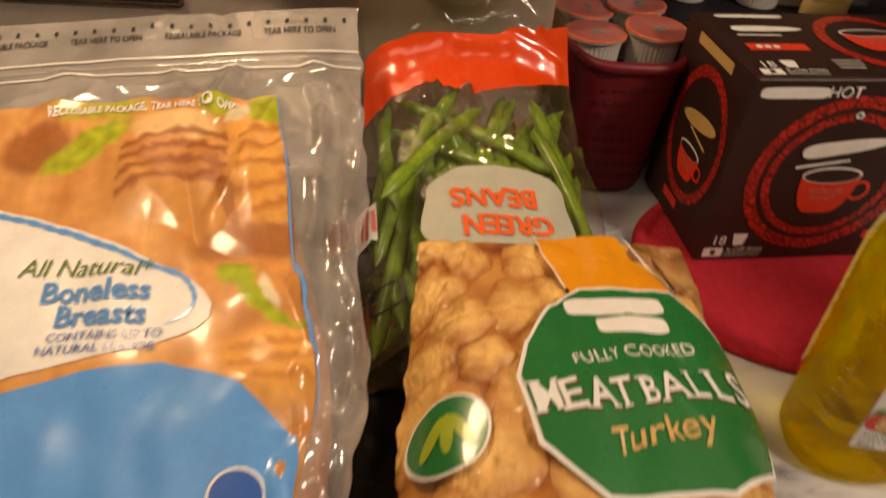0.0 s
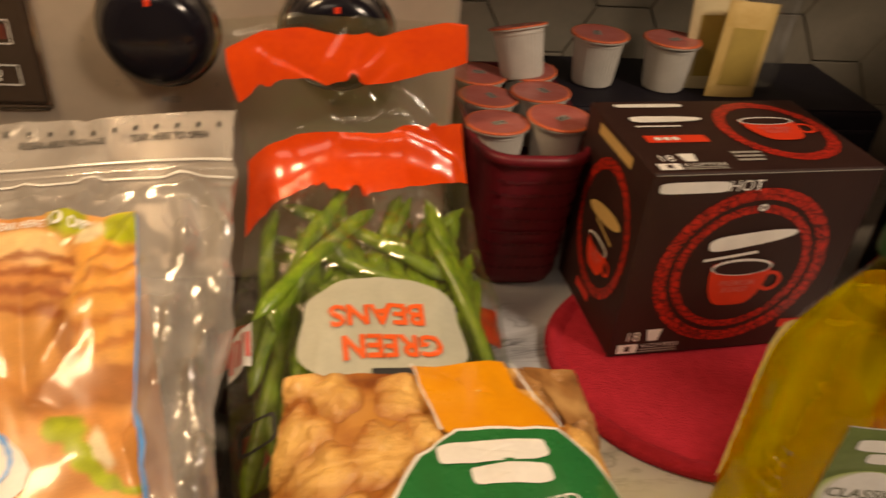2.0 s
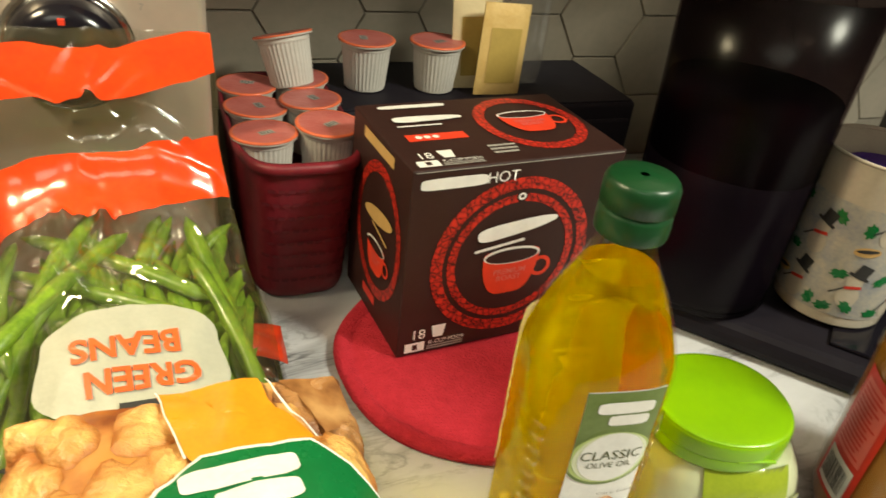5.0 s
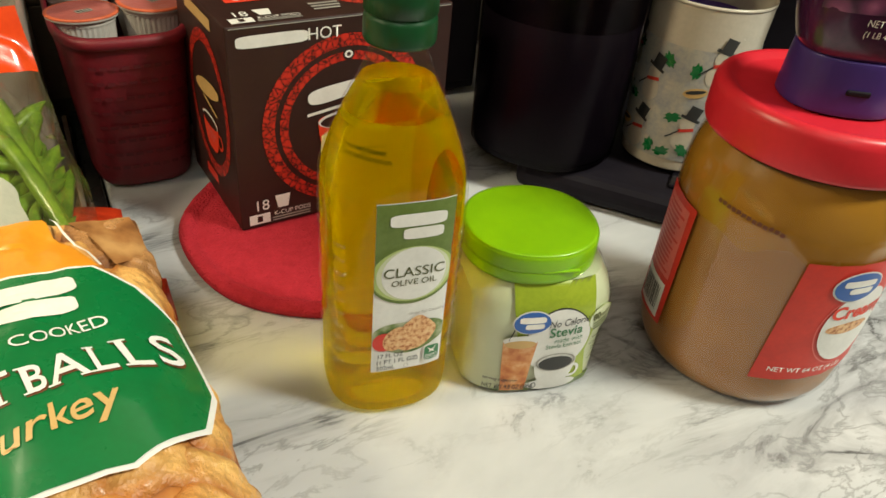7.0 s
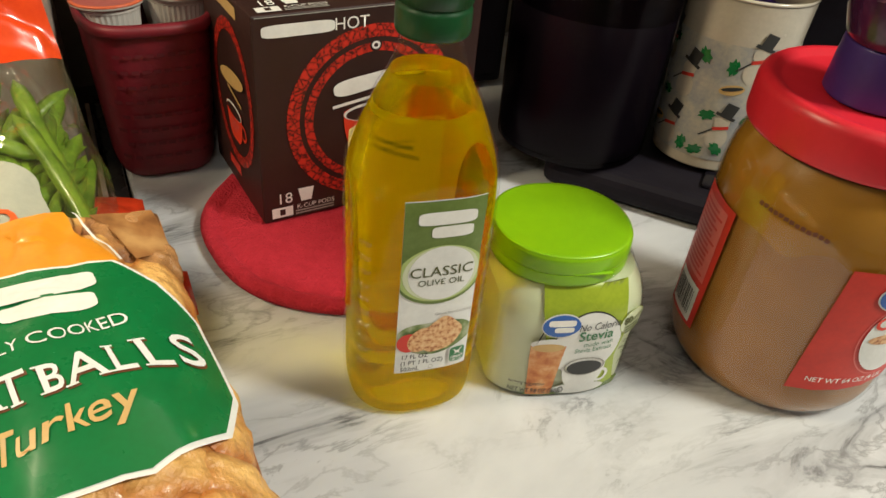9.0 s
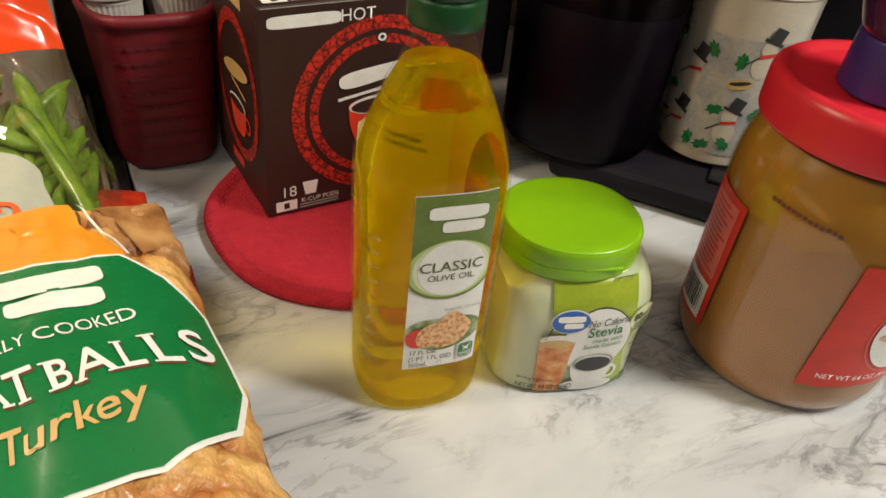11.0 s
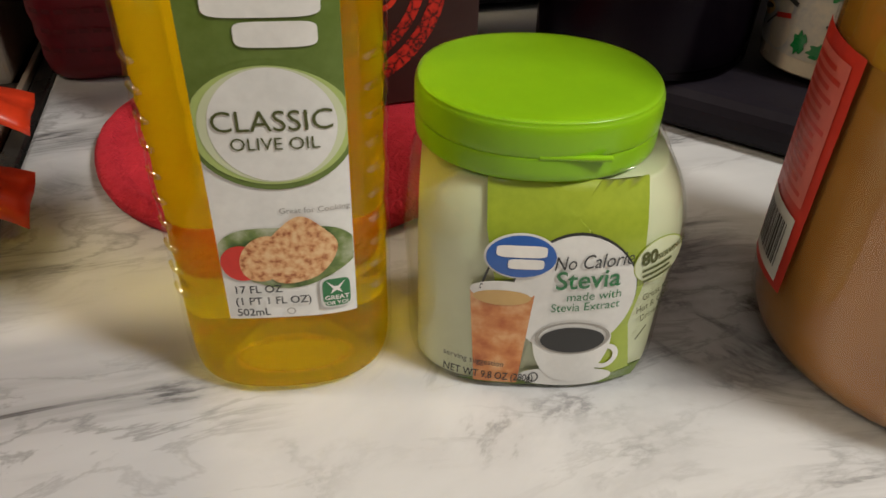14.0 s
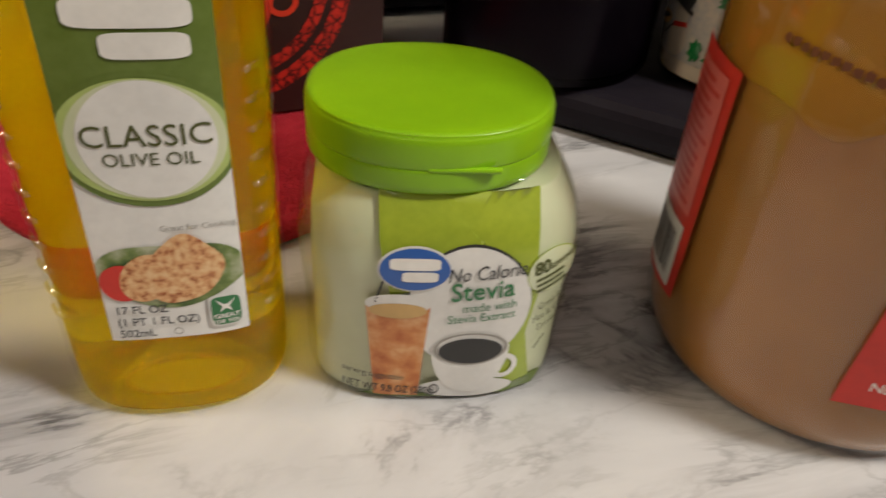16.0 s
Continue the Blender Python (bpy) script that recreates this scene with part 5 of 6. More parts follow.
def build_packet(name, m, w, h, front, label):
    t = thing(name, m, label, "packet", "sugar packets")
    verts, faces = [], []
    nx, ny = 10, 14
    for s in (-1, 1):
        for j in range(ny + 1):
            for i in range(nx + 1):
                x, z = i / nx, j / ny
                k = (x * (1 - x) * 4) ** 0.5 * (z * (1 - z) * 4) ** 0.5
                verts.append(((x - 0.5) * w, s * (0.0005 + 0.004 * k), z * h))
    n = (nx + 1) * (ny + 1)
    for s in (0, 1):
        for j in range(ny):
            for i in range(nx):
                a = s * n + j * (nx + 1) + i
                faces.append((a, a + 1, a + nx + 2, a + nx + 1) if s == 0 else (a, a + nx + 1, a + nx + 2, a + 1))
    put("paper", mesh_of("paper", verts, faces, front), t)
    f = lambda u, v, off: Vector((u, -0.0005 - 0.004 * (max(1 - (2 * u / w) ** 2, 0)) ** 0.5 * (max(4 * (v / h) * (1 - v / h), 0)) ** 0.5 - off, v))
    decal("print_field", rect(w * 0.66, h * 0.6, 0, h * 0.44, 8, 8), f, "packet_brown", t, 0.0006, "darker printed field")
    return t


build_packet("sugar_packet", at_room(0.508, 0.668, 0.1298, 6) @ pose(0, 0, 0, -5, 4, 0), 0.050, 0.085, "packet_paper", "tan paper sugar packet standing on the drawer")
build_packet("sugar_packet", at_room(0.494, 0.688, 0.1298, -4) @ pose(0, 0, 0, -5, -3, 0), 0.048, 0.092, "packet_pale", "pale paper sugar packet behind a tan one")
build_glass()


# ---- coffee maker with its water tank, and the mug on its tray ----
def build_maker():
    yaw = -35.5
    t = thing("coffee_maker", pose(0.560, 0.505, 0, 0, 0, yaw), "black pod coffee maker with smoked water tank", "coffee maker")
    # local x along the front edge, y towards the back
    part("base", box_bm(0.30, 0.36, 0.026, (0.020, 0.183, 0.015), 0.010, 3), "black_plastic", t)
    for x in (-0.10, 0.14):
        for y in (0.03, 0.33):
            part("foot", box_bm(0.02, 0.02, 0.004, (x, y, 0.002), 0.001), "dark_iron", t)
    part("drip_tray", box_bm(0.14, 0.12, 0.004, (0.068, 0.085, 0.0295), 0.0015), "black_gloss", t)
    part("column", box_bm(0.17, 0.16, 0.26, (0.075, 0.275, 0.155), 0.012, 3), "black_plastic", t)
    part("head", box_bm(0.19, 0.30, 0.12, (0.075, 0.205, 0.345), 0.025, 4), "black_gloss", t, "glossy black brew head")
    part("handle", box_bm(0.10, 0.05, 0.012, (0.075, 0.045, 0.408), 0.005, 3), "black_plastic", t)
    thing_part_tank(t)
    return t


def thing_part_tank(t):
    inv = pose(0.560, 0.505, 0, 0, 0, -35.5).inverted()
    c = inv @ Vector((0.492, 0.620, 0))
    v, f = solid([(0.062, 0.029), (0.064, 0.032), (0.068, 0.20), (0.071, 0.284), (0.069, 0.284), (0.066, 0.20), (0.062, 0.034)], 64, n=2.2, close=False)
    tk = put("water_tank", mesh_of("water_tank", v, f, "smoke_plastic"), t, "smoked clear plastic water tank", pose(c.x, c.y, 0))
    v, f = solid([(0.0615, 0.030), (0.0635, 0.05), (0.0655, 0.205)], 64, n=2.2)
    put("tank_fill", mesh_of("tank_fill", v, f, "tank_water"), tk, "dark water in the tank")
    v, f = solid([(0.048, 0.2845), (0.056, 0.285), (0.056, 0.293), (0.052, 0.296), (0.001, 0.297)], 64, n=2.2)
    put("tank_lid", mesh_of("tank_lid", v, f, "cream_shade"), tk, "pale plastic tank lid", pose(0.006, 0.022, 0))
    return tk


build_maker()


def build_mug():
    t = thing("mug", pose(0.603, 0.586, 0.0318, 0, 0, 0), "cream mug with printed snowmen and leaves", "mug")
    prof = smooth_rows([(0.040, 0.0), (0.0430, 0.002), (0.0440, 0.008), (0.0462, 0.070), (0.0485, 0.138), (0.0490, 0.1405)], 4)
    rows = prof + [(0.0480, 0.1412), (0.0468, 0.140), (0.0455, 0.10), (0.0435, 0.012), (0.002, 0.010)]
    v, f = solid(rows, 72, close=False)
    put("mug_wall", mesh_of("mug_wall", v, f, "mug_cream"), t)
    v, f = solid([(0.0350, 0.100), (0.0360, 0.112), (0.0345, 0.122), (0.028, 0.128), (0.001, 0.130)], 48)
    fs = around(lambda z: lerp_rows(prof, z), math.atan2(-0.40, -0.30))
    pr = decal("print_band", rect(0.20, 0.098, 0.01, 0.060, 40, 8), fs, "mug_print", t, 0.0005, "grey-blue printed band of snowmen")
    rnd = random.Random(3)
    for cx, cy in ((-0.028, 0.075), (-0.032, 0.030), (0.045, 0.078), (0.05, 0.03), (-0.072, 0.06), (0.010, 0.040), (-0.058, 0.095), (0.022, 0.098)):
        decal("snow_body", ellipse(0.0085, 0.0100, cx, cy - 0.008), fs, "mug_cream", pr, 0.0008)
        decal("snow_body", ellipse(0.0060, 0.0064, cx + 0.001, cy + 0.006), fs, "mug_cream", pr, 0.0009)
        decal("hat", rect(0.010, 0.011, cx + 0.004, cy + 0.017, 3, 3, -18), fs, "ink_black", pr, 0.0012)
        decal("hat_brim", rect(0.016, 0.0026, cx + 0.002, cy + 0.0115, 3, 1, -18), fs, "ink_black", pr, 0.0012)
        decal("scarf", rect(0.012, 0.0028, cx + 0.001, cy + 0.001, 3, 1, 12), fs, "ink_red", pr, 0.0012)
        decal("arm", rect(0.013, 0.0012, cx - 0.009, cy - 0.004, 3, 1, 40), fs, "ink_black", pr, 0.0012)
    for cx, cy in ((0.006, 0.092), (-0.002, 0.050), (0.012, 0.022), (-0.052, 0.098), (0.030, 0.050), (-0.004, 0.018), (-0.046, 0.056), (-0.016, 0.096), (0.064, 0.092), (-0.016, 0.020), (0.034, 0.018), (-0.060, 0.022)):
        k = rnd.uniform(0, 360)
        decal("leaf", radial(lambda a: (0.0062 * math.cos(a) * (1 + 0.22 * math.sin(7 * a)), 0.0040 * math.sin(a) * (1 + 0.2 * math.cos(6 * a))), cx, cy, rot=k), fs, "ink_green", pr, 0.0010)
    for cx, cy in ((0.010, 0.074), (-0.050, 0.030), (0.064, 0.058)):
        decal("bird", ellipse(0.0095, 0.0042, cx, cy, rot=12), fs, "ink_gold", pr, 0.0010)
        decal("bird_back", ellipse(0.0080, 0.0016, cx, cy + 0.001, rot=12), fs, "ink_black", pr, 0.0013)
    return t


build_mug()


def build_ball():
    t = thing("purple_lid", pose(0.610, 0.592, 0.0600, 0, 0, 0), "purple plastic container inside the mug", "container")
    v, f = solid(smooth_rows([(0.030, 0.0), (0.033, 0.004), (0.0350, 0.080), (0.0355, 0.088), (0.0335, 0.094), (0.026, 0.097), (0.018, 0.0955), (0.016, 0.099), (0.001, 0.100)], 3), 56)
    put("shell", mesh_of("shell", v, f, "purple_foam"), t)
    return t


build_ball()


# black power cable beside the mug
def cable():
    pts = smooth_rows([(0.700, 0.640, 0.004), (0.715, 0.655, 0.06), (0.735, 0.690, 0.12), (0.750, 0.720, 0.16), (0.760, 0.760, 0.10), (0.770, 0.80, 0.004)], 6)
    cu = bpy.data.curves.new("power_cable", "CURVE")
    cu.dimensions, cu.bevel_depth, cu.bevel_resolution = "3D", 0.004, 3
    sp = cu.splines.new("POLY")
    sp.points.add(len(pts) - 1)
    for pt, c in zip(sp.points, pts):
        pt.co = (*c, 1)
    cu.materials.append(MATS["black_plastic"])
    tagged(new("power_cable", cu), "black rubber power cable beside the mug", "cable")


cable()


# ---- bags ----
def bag_surface(axis, width, thick, ragged, sharp, wrinkle=0.0, seed=0, edge=0.16, sides=2.2, creases=0, depth=0.003, lean=0.0, calm=(), folds=(), flat_top=0.0):
    """A filled bag. axis: rows (p, q, z) of the middle of its upper face from top end to bottom end; width: rows of half widths
    at the same ends; thick: rows of how far the face falls to its side seams. Gives f(u, v, off) with u in -1..1, v in 0..1."""
    rows = [(*a, w, th) for a, w, th in zip(axis, width, thick)]
    n = len(rows) - 1

    def row(v):
        x = min(max(v, 0.0), 1.0) * n
        i = min(int(x), n - 1)
        t = x - i
        p0, p1, p2, p3 = rows[max(i - 1, 0)], rows[i], rows[i + 1], rows[min(i + 2, n)]
        return [0.5 * (2 * b + (c - a) * t + (2 * a - 5 * b + 4 * c - d) * t * t + (3 * b - a - 3 * c + d) * t ** 3) for a, b, c, d in zip(p0, p1, p2, p3)]

    crnd = random.Random(seed * 7 + 1)
    lines = []
    wd = 0.09 - sharp
    for k in range(creases):
        u0, v0, an, ln = crnd.uniform(-0.95, 0.95), crnd.uniform(0.02, 0.98), crnd.uniform(0, math.pi), crnd.uniform(0.15, 0.5)
        lines.append((u0, v0, math.cos(an), math.sin(an), ln, crnd.choice((-1, 1, 1)) * crnd.uniform(0.4, 1.0)))

    def crease(u, v):
        h = 0.0
        for u0, v0, c, s, ln, k in lines:
            du, dv = u - u0, (v - v0) * 2.2
            a, b = du * c + dv * s, abs(dv * c - du * s)
            if b < wd and abs(a) < ln:
                h += k * (1 - b / wd) ** 1.5 * (1 - (a / ln) ** 2)
        for cu, cv, ru, rv in calm:
            e = ((u - cu) / ru) ** 2 + ((v - cv) / rv) ** 2
            h *= min(max(e - 0.8, 0.08), 1.0)
        h *= depth
        for u0, v0, u1, v1, hh, ww in folds:
            dx, dy = u1 - u0, (v1 - v0) * 2.2
            px, py = u - u0, (v - v0) * 2.2
            ll = dx * dx + dy * dy
            a = min(max((px * dx + py * dy) / ll, 0.0), 1.0)
            b = math.hypot(px - a * dx, py - a * dy)
            if b < ww:
                h += hh * (1 - b / ww)
        return h

    def point(u, v):
        p, q, z, w, th = row(v)
        drop = th * abs(u) ** sides if abs(u) <= 1 else th
        wr = wrinkle * (noise.noise((p * 9 + u * 2.2 + seed, v * 4.5, seed)) + 0.55 * noise.noise((u * 6 + seed, v * 11, seed + 3))) * (1 - 0.3 * abs(u))
        if flat_top:
            wr *= min(max((v - flat_top) / 0.12, 0.15), 1.0)
        k = 1 + (0.022 + ragged) * noise.noise((v * 7 + seed, math.copysign(2, u), seed)) * abs(u) + 0.7 * ragged * noise.noise((v * 24 + seed, math.copysign(3, u), seed)) * abs(u) ** 8
        return W(p + u * w * k, q, z - drop + wr + lean * (u - 0.6) * w + (crease(u, v) if creases else 0.0))

    def f(u, v, off):
        a = point(u, v)
        du, dv = point(u + 0.01, v) - point(u - 0.01, v), point(u, v + 0.005) - point(u, v - 0.005)
        nn = dv.cross(du)
        nn.normalize()
        if nn.z < 0:
            nn = -nn
        return a + nn * off
    return f


def bag_mesh(name, f, floor_z, material, parent, label="", nu=48, nv=70, v0=0.0, v1=1.0, under=True):
    verts, faces = [], []
    for j in range(nv + 1):
        for i in range(nu + 1):
            verts.append(f(2 * i / nu - 1, v0 + (v1 - v0) * j / nv, 0.0))
    n = (nu + 1) * (nv + 1)
    for j in range(nv):
        for i in range(nu):
            a = j * (nu + 1) + i
            faces.append((a, a + nu + 1, a + nu + 2, a + 1))
    if under:
        for j in range(nv + 1):
            for i in range(nu + 1):
                u, v = 2 * i / nu - 1, v0 + (v1 - v0) * j / nv
                top = verts[j * (nu + 1) + i]
                k = (1 - abs(u) ** 6) * (1 - abs(2 * j / nv - 1) ** 10)
                verts.append(Vector((top.x, top.y, top.z - max(top.z - floor_z, 0.001) * k - 0.0008)))
        for j in range(nv):
            for i in range(nu):
                a = n + j * (nu + 1) + i
                faces.append((a, a + 1, a + nu + 2, a + nu + 1))
    return put(name, mesh_of(name, verts, faces, material), parent, label)


def lump(cx, cy, r, squash, turn, f, material, parent, height):
    """One knobbly meatball of the printed heap, raised by the pieces that press against the bag."""
    seg, rings, verts, faces, cols = 30, 8, [], [], []
    c, s = math.cos(turn), math.sin(turn)
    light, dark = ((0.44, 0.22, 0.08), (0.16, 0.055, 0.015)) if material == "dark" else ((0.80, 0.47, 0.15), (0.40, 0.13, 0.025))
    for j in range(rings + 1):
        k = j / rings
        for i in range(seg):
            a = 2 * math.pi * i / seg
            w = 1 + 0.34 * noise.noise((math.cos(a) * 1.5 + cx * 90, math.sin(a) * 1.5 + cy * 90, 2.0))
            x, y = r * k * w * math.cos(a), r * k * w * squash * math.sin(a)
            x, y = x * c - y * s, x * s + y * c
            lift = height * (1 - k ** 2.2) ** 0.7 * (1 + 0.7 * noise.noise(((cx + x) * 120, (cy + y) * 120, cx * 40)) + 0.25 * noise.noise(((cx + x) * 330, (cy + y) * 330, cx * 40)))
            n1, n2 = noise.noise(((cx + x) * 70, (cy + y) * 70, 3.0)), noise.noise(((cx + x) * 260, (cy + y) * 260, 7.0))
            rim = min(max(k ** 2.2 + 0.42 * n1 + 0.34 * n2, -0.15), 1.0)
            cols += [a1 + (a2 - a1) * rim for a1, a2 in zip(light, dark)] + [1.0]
            verts.append(f(min(max(cx + x, -0.081), 0.081), min(max(cy + y, 0.001), 0.289), 0.0003 + min(lift, 0.0048)))
    for j in range(rings):
        for i in range(seg):
            a, b = j * seg + i, j * seg + (i + 1) % seg
            faces.append((a, b, b + seg, a + seg))
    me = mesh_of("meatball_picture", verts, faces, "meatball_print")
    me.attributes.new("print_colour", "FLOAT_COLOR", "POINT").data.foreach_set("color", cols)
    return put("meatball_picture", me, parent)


# meatballs: q from 0.320 (top seam) to 0.03
def build_meatballs():
    t = thing("meatball_bag", pose(0, 0, 0), "printed freezer bag of turkey meatballs lying on its back", "bag")
    f = bag_surface([(0.1985 + 0.0009 * k, 0.322 - 0.0486 * k, z) for k, z in enumerate((0.1235, 0.1265, 0.1240, 0.1160, 0.1030, 0.0850, 0.0560))],
                    [0.072, 0.076, 0.081, 0.085, 0.086, 0.085, 0.080], [0.004, 0.026, 0.038, 0.044, 0.046, 0.044, 0.020], 0, 0, 0.0030, 4, sides=5, creases=26, depth=0.0026, calm=((0.27, 0.35, 0.75, 0.20),))
    bag_mesh("bag_body", f, 0.004, "meatball_photo", t, "photo-printed plastic bag", 80, 110)
    # map metres: u sideways, v down the bag
    g = lambda u, v, off: f(u / 0.082, v / 0.2916, off)
    ob = decal("orange_band", polygon([(-0.016, 0.001), (0.036, 0.001), (0.040, 0.020), (0.052, 0.044), (0.0, 0.046), (-0.008, 0.028)]), g, "ink_orange", t, 0.0060, "orange printed band")
    decal("band_line", rect(0.0012, 0.046, 0.046, 0.022, 1, 8, -17), g, "ink_white", ob, 0.0066)
    decal("band_line", rect(0.0012, 0.046, -0.009, 0.022, 1, 8, -17), g, "ink_white", ob, 0.0066)
    decal("meatball_dark_picture", polygon([(0.048, 0.001), (0.078, 0.001), (0.079, 0.030), (0.062, 0.036)]), g, "meatball_dark", t, 0.0038, "dark browned meatball picture")
    oct_pts = [(0.004, 0.044), (0.050, 0.045), (0.064, 0.056), (0.073, 0.074), (0.075, 0.112), (0.068, 0.132), (0.044, 0.148), (-0.006, 0.150), (-0.028, 0.128), (-0.034, 0.098), (-0.030, 0.080), (-0.016, 0.058)]
    cx, cy = sum(p[0] for p in oct_pts) / 12, sum(p[1] for p in oct_pts) / 12

    def grow(k):
        return [(cx + (x - cx) * k, cy + (y - cy) * k) for x, y in oct_pts]
    gl = decal("green_label", polygon(grow(1.0), 10), g, "ink_white", t, 0.0064, "green eight-sided printed label")
    decal("green_field", polygon(grow(0.965), 10), g, "ink_green", gl, 0.0068)
    gt = lambda u, v, off: g(u, -v, off)
    logo_bars(gt, "ink_white", gl, 0.018, -0.0640, 0.050, 0.024, 3, 0.0074)
    decal("lettering", words("FULLY COOKED", 0.0080, 0.020, -0.0860, 10), gt, "ink_white", gl, 0.0073)
    word = "MEATBALLS"
    c10, s10 = math.cos(radians(10)), math.sin(radians(10))
    feet = {"M": "abcd", "E": "ac", "A": "ab", "T": "m", "B": "ac", "L": "ac"}
    for k, ch in enumerate(word):
        size = 0.0170 + 0.0010 * abs(k - 4)
        u0, w0 = -0.0225 + 0.0107 * k, -0.1120 + 0.0016 * k + 0.00018 * (k - 4) ** 2
        vs, fc = words(ch, size, 0, 0, 0, bold=0.012, stretch=0.9)
        lo, hi = [min(v[i] for v in vs) for i in (0, 1)], [max(v[i] for v in vs) for i in (0, 1)]
        h = hi[1] - lo[1]
        bits = [(vs, fc)]
        spots = {"a": (lo[0] + 0.07 * h, lo[1]), "b": (hi[0] - 0.07 * h, lo[1]), "c": (lo[0] + 0.07 * h, hi[1]), "d": (hi[0] - 0.07 * h, hi[1]), "m": ((lo[0] + hi[0]) / 2, lo[1])}
        for key in feet.get(ch, ""):
            x, y = spots[key]
            bits.append(rect(0.34 * h, 0.06 * h, x, y + (0.03 * h if y == lo[1] else -0.03 * h), 3, 1))
        for n, (name, material, dx, lift) in enumerate((("lettering", "paper_white", 0.0, 0.0077), ("lettering_shade", "ink_brown", 0.0006, 0.0072))):
            for q, (pv, pf) in enumerate(bits):
                moved = [(u0 + x * c10 - y * s10 + dx, w0 + x * s10 + y * c10 - dx) for x, y in pv]
                decal(name if q == 0 else "serif", (moved, pf), gt, material, gl, lift)
    decal("lettering", words("Turkey", 0.0160, 0.020, -0.1240, 12, bold=0.01, shear=0.25), gt, "ink_gold", gl, 0.0074)
    rnd = random.Random(31)
    balls = []
    for k in range(6000):
        u, v, r = rnd.uniform(-0.076, 0.076), rnd.uniform(0.004, 0.280), rnd.uniform(0.014, 0.025)
        hidden = ((u - 0.021) / 0.050) ** 4 + ((v - 0.098) / 0.050) ** 4 < 0.4
        if hidden or any(math.hypot(u - a, v - b) < 0.64 * (r + c) for a, b, c in balls):
            continue
        balls.append((u, v, r))
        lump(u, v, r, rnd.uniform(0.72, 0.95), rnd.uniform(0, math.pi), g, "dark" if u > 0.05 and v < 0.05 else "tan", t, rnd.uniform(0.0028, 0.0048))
    decal("green_edge", polygon([(0.0785, 0.152), (0.0805, 0.205), (0.066, 0.222), (0.070, 0.184)]), g, "ink_green", t, 0.0056, "green printed edge strip")
    leaf = decal("leaf_badge", ellipse(0.015, 0.017, -0.060, 0.118), g, "ink_white", t, 0.0062, "small green leaf badge")
    decal("leaf_field", ellipse(0.0138, 0.0158, -0.060, 0.118), g, "ink_green", leaf, 0.0066)
    for s in (-1, 0, 1):
        decal("leaf", ellipse(0.0022, 0.0085, -0.060 + 0.005 * s, 0.118, rot=-25 * s), g, "ink_leaf", leaf, 0.0070)
    return t


build_meatballs()


